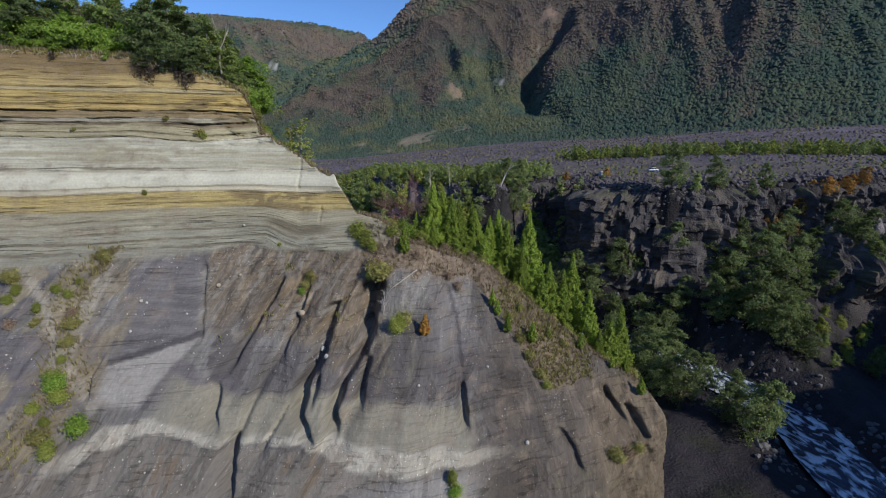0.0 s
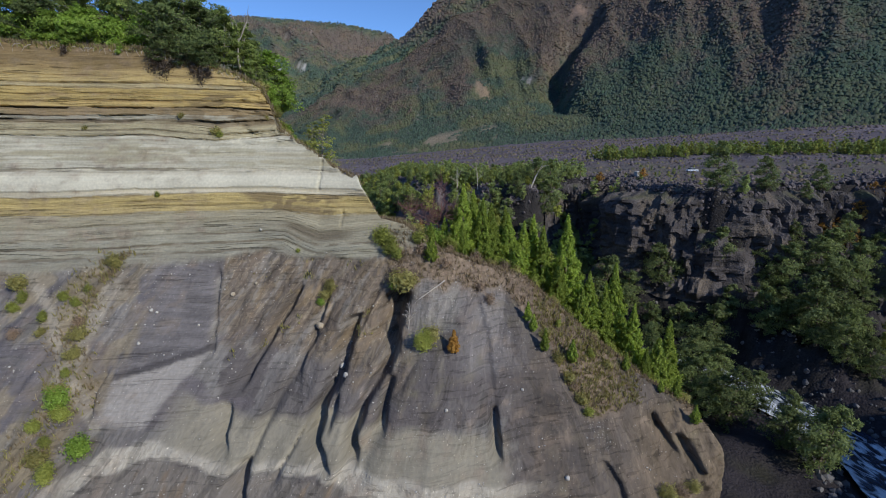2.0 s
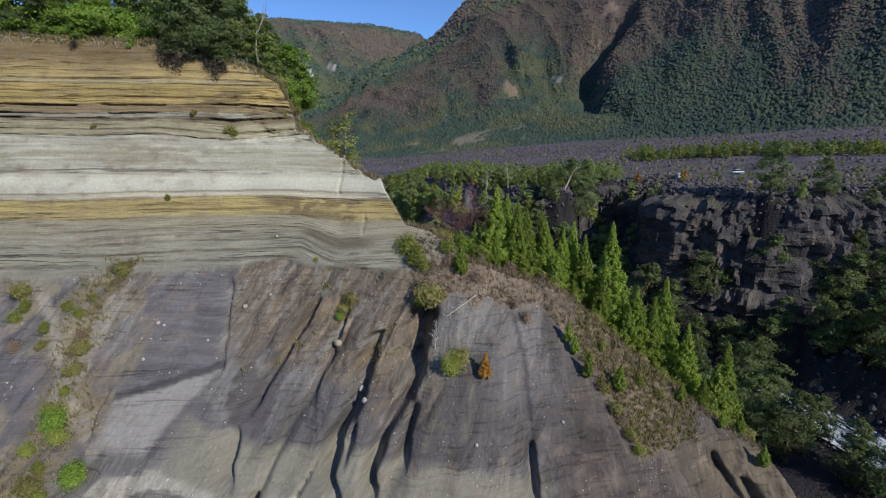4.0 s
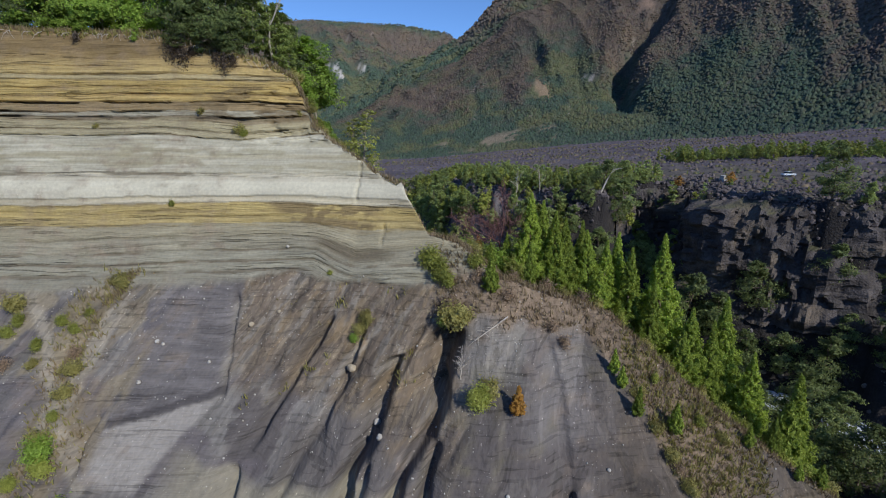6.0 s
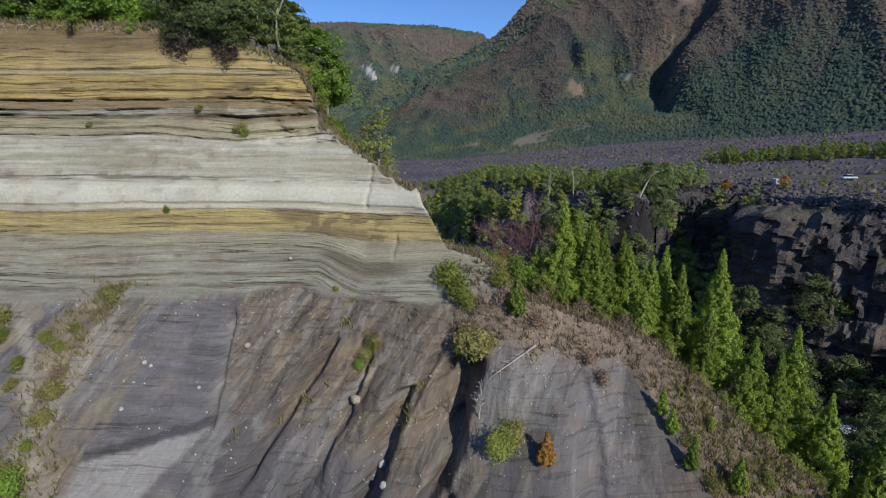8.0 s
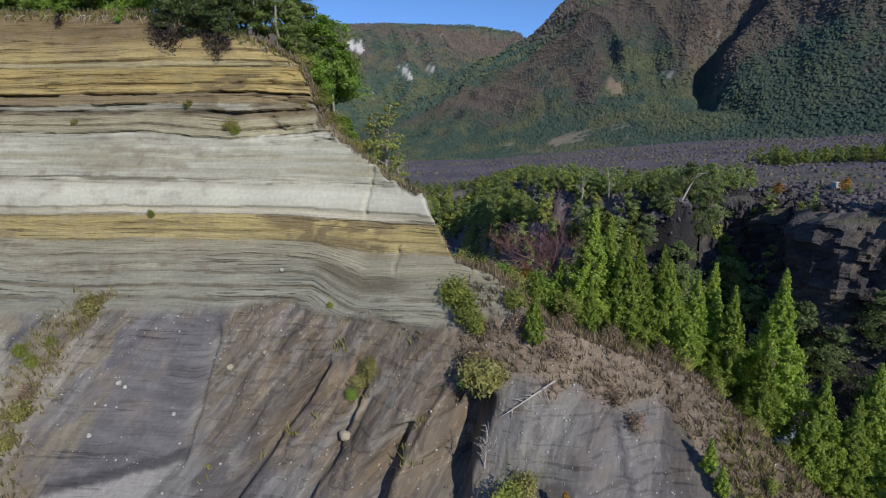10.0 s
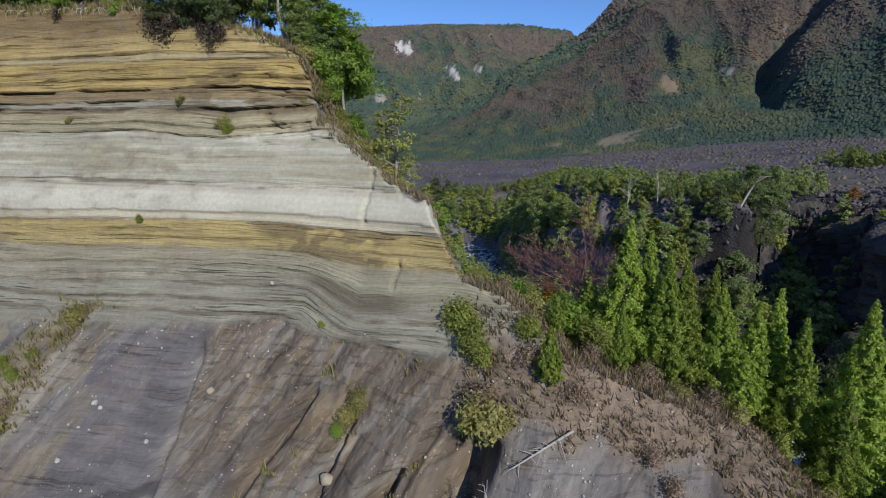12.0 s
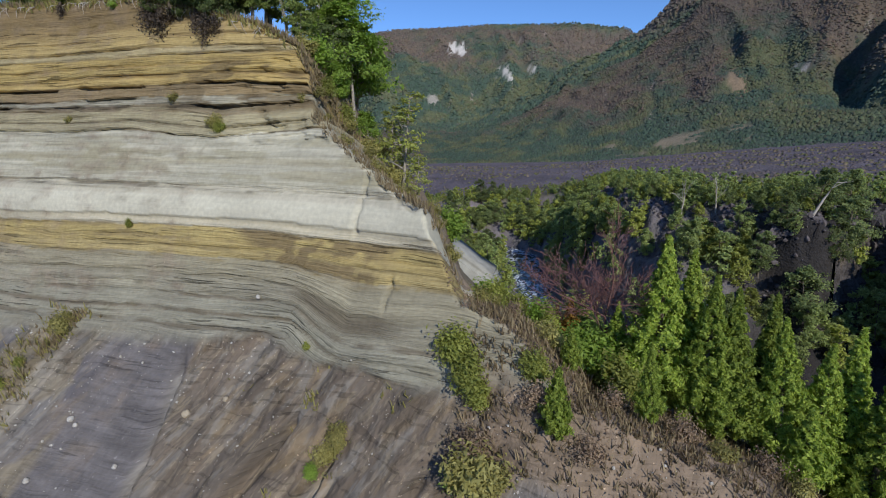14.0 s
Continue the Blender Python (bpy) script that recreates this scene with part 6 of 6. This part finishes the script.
# ---- grass, heath, stones ----
def face_points(n, x0, x1, z0, z1, keep, seed):
    rng = np.random.default_rng(seed)
    x, z = rng.uniform(x0, x1, n), rng.uniform(z0, z1, n)
    ok = (z < crest(x) - 0.05) & keep(x, z, rng)
    x, z = x[ok], z[ok]
    return np.stack([x, face(x, z) - 0.03, z], 1)


def back_points(n, x0, x1, d0, d1, seed):
    rng = np.random.default_rng(seed)
    x, d = rng.uniform(x0, x1, n), d0 + (d1 - d0) * rng.random(n) ** 1.3
    return np.stack([x, face(x, crest(x)) + d, back_height(x, d)], 1)


def blades(points, tall, rng, per=4, width=0.05):
    """Upright bent blades round each point."""
    p = np.repeat(points, per, 0) + rng.normal(0, 0.12, (len(points) * per, 3)) * np.array((1, 0.6, 0.3))
    n = len(p)
    az = rng.uniform(0, 6.28, n)
    side = np.stack([np.cos(az), np.sin(az), np.zeros(n)], 1) * width
    h = (tall * rng.uniform(0.5, 1.3, n))[:, None]
    lean = rng.normal(0, 0.35, (n, 3)) * h
    lean[:, 1] -= 0.25 * h[:, 0]
    up = np.array((0, 0, 1.0))
    co = np.stack([p - side, p + side, p + up * h + lean + side * 0.3, p + up * h + lean - side * 0.3], 1)
    return co.reshape(-1, 3), np.arange(4 * n).reshape(-1, 4)


def build_ground_cover():
    rng = np.random.default_rng(61)
    strip = lambda x, z, r: np.abs(x - lerp_table(z, (26, 30, 33, 36, 39, 43, 46), (-45, -43, -42, -43.6, -45, -45.5, -44))) + 1.2 * fbm(x / 1.5, z / 1.5, 78, 3) < 2.6 * r.random(len(x)) + 0.6
    heath = lambda x, z, r: z - lerp_table(x, (-10, -4, 4, 8, 11, 13.5, 20), (43, 42.5, 41, 38, 33, 30, 30)) + 1.3 * fbm(x / 2, z / 2, 84, 3) > 0.1
    turf = lambda x, z, r: z > crest(x) - 0.7 * r.random(len(x)) ** 2
    tall_strip = lambda x, z, r: np.abs(x + 43.4 - 0.55 * (z - 45)) < 0.5
    patches = lambda x, z, r: fbm(x / 1.6, z / 1.6, 110, 3) > 0.42
    grass = [face_points(3000, -56, -37, 27, 46.5, strip, 1)[::2], face_points(9000, -66, -27, 66, 73, turf, 2), face_points(160, -46, -41, 43.2, 46.4, tall_strip, 3),
             face_points(2600, 8, 20, 28, 42, heath, 5), face_points(700, -28, -12, 36, 45, patches, 6)]
    co, f = blades(np.concatenate(grass), 0.42, rng)
    tagged(new("dry_grass", raw_mesh("dry_grass", co, f, OLIVE, smooth_shade=False)), "olive and straw tufts of grass on ledges and turf", "grass", kind="stuff")
    co, f = blades(np.concatenate([back_points(3500, -12, 27, 0, 9, 7), face_points(4500, -11, 21, 29, 50, heath, 8), face_points(300, -46, -41, 43.2, 46.4, tall_strip, 9), face_points(3000, -56, -37, 27, 46.5, strip, 1)[1::2], back_points(3000, -66, -28, 0, 4, 10), back_points(900, -32, -15, 0, 6, 13)]), 0.4, rng)
    tagged(new("straw_grass", raw_mesh("straw_grass", co, f, DRY, smooth_shade=False)), "dry straw coloured grass on the spur and turf edge", "grass", kind="stuff")
    pts = np.concatenate([face_points(9000, -11, 21, 29, 50, lambda x, z, r: heath(x, z, r) & (fbm(x / 1.4, z / 1.4, 112, 3) > -0.05), 11), back_points(9000, -14, 28, 0, 10, 12)])
    lift = pts + np.stack([rng.normal(0, 0.1, len(pts)), -rng.uniform(0, 0.15, len(pts)), rng.uniform(0.02, 0.4, len(pts)) ** 1.3], 1)
    co, f = leaves(lift, 0.085, rng, 0.0, 0.6)
    tagged(new("heath", raw_mesh("heath", co, f, HEATH, smooth_shade=False)), "low brown heath covering the spur crest", "heath", kind="stuff")


build_ground_cover()


def stone_mesh(name, points, size, mat, seed, rough=0.25):
    """Angular stones, one lump at each point."""
    rng = np.random.default_rng(seed)
    base = np.array([(0, 0, 1), (0.9, 0, 0.4), (0.28, 0.85, 0.4), (-0.73, 0.53, 0.4), (-0.73, -0.53, 0.4), (0.28, -0.85, 0.4),
                     (0.73, 0.53, -0.4), (-0.28, 0.85, -0.4), (-0.9, 0, -0.4), (-0.28, -0.85, -0.4), (0.73, -0.53, -0.4), (0, 0, -1)], float)
    tri = np.array([(0, 1, 2), (0, 2, 3), (0, 3, 4), (0, 4, 5), (0, 5, 1), (1, 6, 2), (2, 7, 3), (3, 8, 4), (4, 9, 5), (5, 10, 1), (6, 7, 2), (7, 8, 3), (8, 9, 4), (9, 10, 5), (10, 6, 1),
                    (11, 7, 6), (11, 8, 7), (11, 9, 8), (11, 10, 9), (11, 6, 10)])
    n = len(points)
    co = base[None] * rng.uniform(1 - rough, 1 + rough, (n, 12, 1)) * size[:, None, None] * rng.uniform(0.7, 1.3, (n, 1, 3))
    a = rng.uniform(0, 6.28, n)
    c, s = np.cos(a)[:, None], np.sin(a)[:, None]
    co = np.stack([co[..., 0] * c - co[..., 1] * s, co[..., 0] * s + co[..., 1] * c, co[..., 2]], -1) + points[:, None]
    faces = (np.arange(n)[:, None, None] * 12 + tri[None]).reshape(-1, 3)
    return raw_mesh(name, co.reshape(-1, 3), faces, mat, smooth_shade=False)


PUMICE = plain_material("pale_pumice", (0.44, 0.42, 0.38), 0.9, 0, 0.2, 3)
LAVA = plain_material("lava_block", (0.115, 0.100, 0.102), 0.95, 0, 0.45, 1.2)
TANSTONE = plain_material("tan_stone", (0.40, 0.34, 0.25), 0.9, 0, 0.25, 2)
SLAB = plain_material("grey_tuff_block", (0.33, 0.325, 0.29), 0.9, 0, 0.15, 0.5)


def build_stones():
    rng = np.random.default_rng(71)
    loose = lambda x, z, r: (z < slope_top(x) + 0.6) & (vnoise(x / 4, z / 4, 111) > 0.3 * r.random(len(x)) + 0.25)
    p = face_points(3600, -50, 24, 24, 46.5, loose, 21)
    p2 = face_points(260, 12, 17, 27.5, 30.5, lambda x, z, r: np.abs(x - 14.3 + 0.2 * (z - 29)) < 2.0 * r.random(len(x)), 22)
    pts = np.concatenate([p, p2])
    size = 0.028 + 0.08 * rng.random(len(pts)) ** 6
    tagged(new("loose_stones", stone_mesh("loose_stones", pts + np.array((0, -0.03, 0.02)), size, PUMICE, 23)), "pale pumice stones strewn over the ash slope", "stones", kind="stuff")
    for x, z, r, mat, label in ((-29.3, 41.6, 0.36, TANSTONE, "round tan boulder lodged in the ash slope"), (-18.2, 38.4, 0.55, TANSTONE, "round tan boulder lodged in the ash slope"), (-14.9, 34.6, 0.45, PUMICE, "white pumice boulder beside the cleft"),
                                (-13.9, 34.7, 0.40, PUMICE, "white pumice boulder beside the cleft"), (-27.4, 48.8, 0.22, PUMICE, "pale stone stuck in the layered wall"), (-31.9, 38.9, 0.22, PUMICE, "pale stone on the smooth ash slope"),
                                (-37.5, 37.6, 0.26, PUMICE, "pale stone on the smooth ash slope"), (-37.7, 40.4, 0.30, PUMICE, "pale stone on the smooth ash slope"), (-37.0, 40.2, 0.22, PUMICE, "pale stone on the smooth ash slope"),
                                (-2.6, 32.3, 0.24, PUMICE, "pale stone on the ash slope"), (5.8, 32.8, 0.22, PUMICE, "pale stone on the ash slope"), (10.0, 26.4, 0.35, PUMICE, "pale stone on the ash slope"), (-26.9, 42.7, 0.25, TANSTONE, "tan stone on the soil slope")):
        stone = tagged(new("boulder", rock(0.75 * r, int(1000 * r + x * -10), mat)), label, "boulder")
        stone.matrix_basis = Matrix.Translation(on_face(x, z) + Vector((0, -0.3 * r, 0.1 * r)))
    # lava blocks along the rim and down the gorge
    n = 52000
    x, y = rng.uniform(-60, 150, n), rng.uniform(100, 240, n)
    d = near_line(x, y, RIM)
    g = in_gorge(x, y)
    ok = np.where(g, d < 11 * rng.random(n), d < 3 + 16 * rng.random(n) ** 2) & (near_line(x, y, RIVER) > 8)
    x, y = x[ok], y[ok]
    z = ground_height(x, y)
    size = 0.15 + 0.7 * rng.random(len(x)) ** 3
    tagged(new("lava_rubble", stone_mesh("lava_rubble", np.stack([x, y, z + 0.1], 1), size, LAVA, 25, 0.35)), "dark lava rubble along the gorge rim", "rocks", kind="stuff")
    # stones of the river bank
    t = rng.random(2600)
    k = np.minimum((t * (len(RIVER) - 1)).astype(int), len(RIVER) - 2)
    a, b = np.array(RIVER, float)[k], np.array(RIVER, float)[k + 1]
    p = a + (b - a) * rng.random((2600, 1))
    w = (b - a) / np.linalg.norm(b - a, axis=1)[:, None]
    off = rng.uniform(6, 13, 2600) * rng.choice((-1, 1), 2600)
    p = p + np.stack([-w[:, 1], w[:, 0]], 1) * off[:, None]
    z = ground_height(p[:, 0], p[:, 1])
    tagged(new("river_stones", stone_mesh("river_stones", np.stack([p[:, 0], p[:, 1], z], 1), 0.2 + 0.6 * rng.random(2600) ** 3, plain_material("river_stone", (0.13, 0.125, 0.125), 0.8, 0, 0.3, 1), 27)), "grey boulders along the river bank", "stones", kind="stuff")


def rock(radius, seed, mat, cuts=3, flat=1.0):
    """A lumpy stone with worn edges."""
    bm = bmesh.new()
    bmesh.ops.create_icosphere(bm, subdivisions=cuts, radius=radius)
    off = Vector((seed * 1.7 % 31, seed * 0.7 % 17, 3.0))
    for v in bm.verts:
        n = v.co.normalized()
        v.co += n * radius * (0.28 * noise.noise(n * 1.3 + off) + 0.12 * noise.noise(n * 4 + off))
        v.co.z *= flat
    for f in bm.faces:
        f.smooth = True
    me = bpy.data.meshes.new("boulder")
    bm.to_mesh(me)
    bm.free()
    me.materials.append(mat)
    return me


build_stones()


def build_slab():
    """The fallen grey block behind the corner of the wall."""
    bm = bmesh.new()
    bmesh.ops.create_cube(bm, size=1.0)
    bmesh.ops.bevel(bm, geom=bm.edges[:], offset=0.10, segments=3, affect="EDGES")
    bmesh.ops.subdivide_edges(bm, edges=bm.edges[:], cuts=2, use_grid_fill=True)
    for v in bm.verts:
        v.co += Vector((noise.noise(v.co * 2), noise.noise(v.co * 2 + Vector((7, 0, 0))), noise.noise(v.co * 2 + Vector((0, 9, 0))))) * 0.05
        v.co.z -= 0.42 * max(0.0, v.co.x + 0.42) * (v.co.z + 0.5)
    for f in bm.faces:
        f.smooth = True
    me = bpy.data.meshes.new("fallen_block")
    bm.to_mesh(me)
    bm.free()
    me.materials.append(SLAB)
    ob = tagged(new("fallen_block", me), "large smooth grey tuff block leaning behind the cliff corner", "boulder")
    ob.matrix_basis = pose(-49.6, 152.0, 26.5, 4, 3, 12) @ Matrix.Diagonal((15.0, 10.0, 20.0, 1))


build_slab()


# ---- river ----
def build_river():
    m, nt, bsdf = material("white_water", 0.12)
    bsdf.inputs["Specular IOR Level"].default_value = 0.5
    geo = nt.nodes.new("ShaderNodeNewGeometry")
    n = nt.nodes.new("ShaderNodeTexNoise")
    n.inputs["Scale"].default_value, n.inputs["Detail"].default_value, n.inputs["Distortion"].default_value = 0.55, 8, 1.2
    stretch = nt.nodes.new("ShaderNodeMapping")
    stretch.inputs["Scale"].default_value = (1.0, 0.45, 1.0)
    nt.links.new(geo.outputs["Position"], stretch.inputs["Vector"])
    nt.links.new(stretch.outputs[0], n.inputs["Vector"])
    ramp = nt.nodes.new("ShaderNodeValToRGB")
    ramp.color_ramp.elements[0].position, ramp.color_ramp.elements[0].color = 0.46, (0.015, 0.03, 0.06, 1)
    ramp.color_ramp.elements[1].position, ramp.color_ramp.elements[1].color = 0.60, (0.70, 0.76, 0.82, 1)
    nt.links.new(n.outputs[0], ramp.inputs[0])
    nt.links.new(ramp.outputs[0], bsdf.inputs["Base Color"])
    bump = nt.nodes.new("ShaderNodeBump")
    bump.inputs["Strength"].default_value, bump.inputs["Distance"].default_value = 0.8, 0.5
    nt.links.new(n.outputs[0], bump.inputs["Height"])
    nt.links.new(bump.outputs[0], bsdf.inputs["Normal"])
    line = np.array(RIVER, float)
    seg = np.linalg.norm(np.diff(line, axis=0), axis=1)
    s = np.concatenate([[0], np.cumsum(seg)])
    u = np.arange(0, s[-1], 2.0)
    px, py = np.interp(u, s, line[:, 0]), np.interp(u, s, line[:, 1])
    k = np.ones(9) / 9
    px, py = np.convolve(np.pad(px, 4, "edge"), k, "valid"), np.convolve(np.pad(py, 4, "edge"), k, "valid")
    tx, ty = np.gradient(px), np.gradient(py)
    ln = np.hypot(tx, ty)
    w = np.linspace(-1, 1, 14) * lerp_table(py, (80, 150, 200), (6, 6, 11))[:, None]
    X, Y = px[:, None] - ty[:, None] / ln[:, None] * w, py[:, None] + tx[:, None] / ln[:, None] * w
    Z = 7.3 + 0.03 * np.clip(py - 90, 0, 400)[:, None] + 0.22 * fbm(X / 2.5, Y / 2.5, 130, 3)
    me = sheet("river", X, Y, Z, np.ones(X.shape + (3,)), m)
    tagged(new("river", me), "fast blue river with white rapids in the gorge", "river", kind="structure")


build_river()


# ---- car and marker block on the plain ----
def box_part(name, size, centre, mat, parent, bevel=0.05, label="", taper=1.0):
    bm = bmesh.new()
    bmesh.ops.create_cube(bm, size=1.0)
    for v in bm.verts:
        v.co = Vector((v.co.x * size[0] * (taper if v.co.z > 0 else 1), v.co.y * size[1] * (0.88 if v.co.z > 0 and taper < 1 else 1), v.co.z * size[2])) + Vector(centre)
    bmesh.ops.bevel(bm, geom=bm.edges[:], offset=bevel, segments=2, affect="EDGES")
    me = bpy.data.meshes.new(name)
    bm.to_mesh(me)
    bm.free()
    me.materials.append(mat)
    return part(name, me, parent, label)


def build_car():
    white = plain_material("white_car_paint", (0.72, 0.76, 0.80), 0.3, 0, 0.03, 1)
    blue = plain_material("blue_car_paint", (0.10, 0.25, 0.55), 0.3, 0, 0.05, 1)
    dark = plain_material("car_glass", (0.02, 0.025, 0.03), 0.08, 0, 0.05, 1)
    chrome = plain_material("silver_hubcap", (0.55, 0.56, 0.58), 0.3, 0.8, 0.05, 4)
    rubber = plain_material("tyre_rubber", (0.02, 0.02, 0.02), 0.9, 0, 0.1, 8)
    car = tagged(new("car"), "small white car with blue sides parked on the plain", "car")
    box_part("body", (4.3, 1.75, 0.62), (0, 0, 0.62), white, car, 0.12)
    box_part("side_stripe", (3.9, 1.77, 0.22), (0, 0, 0.5), blue, car, 0.03, "blue lower side panel")
    cabin = box_part("cabin", (2.5, 1.55, 0.62), (-0.2, 0, 1.2), dark, car, 0.1, "dark glass cabin", 0.72)
    box_part("roof", (1.75, 1.35, 0.07), (-0.2, 0, 1.53), white, car, 0.03)
    for x in (-1.35, 1.35):
        for y in (-0.82, 0.82):
            bm = bmesh.new()
            bmesh.ops.create_cone(bm, cap_ends=True, segments=16, radius1=0.32, radius2=0.32, depth=0.2, matrix=Matrix.Translation((x, y, 0.32)) @ Matrix.Rotation(math.pi / 2, 4, "X"))
            me = bpy.data.meshes.new("wheel")
            bm.to_mesh(me)
            bm.free()
            me.materials.append(rubber)
            wheel = part("wheel", me, car)
            bm = bmesh.new()
            bmesh.ops.create_cone(bm, cap_ends=True, segments=12, radius1=0.19, radius2=0.15, depth=0.04, matrix=Matrix.Translation((x, y * 1.13, 0.32)) @ Matrix.Rotation(math.copysign(math.pi / 2, -y), 4, "X"))
            me = bpy.data.meshes.new("hubcap")
            bm.to_mesh(me)
            bm.free()
            me.materials.append(chrome)
            part("hubcap", me, wheel, "silver hubcap")
    car.matrix_basis = pose(84.5, 200.5, height_at(84.5, 200.5) - 0.02, 0, 0, 12)
    block = tagged(new("concrete_block", None), "pale concrete block standing at the gorge rim", "block")
    pale = plain_material("pale_concrete", (0.50, 0.49, 0.46), 0.9, 0, 0.12, 2)
    box_part("body", (2.0, 1.7, 2.1), (0, 0, 0.95), pale, block, 0.08, "", 0.85)
    box_part("cap", (2.1, 1.75, 0.12), (0, 0, 2.05), pale, block, 0.03, "", 0.98)
    block.matrix_basis = pose(59.5, 186.5, height_at(59.5, 186.5) - 0.1, 4, 0, 25)


build_car()
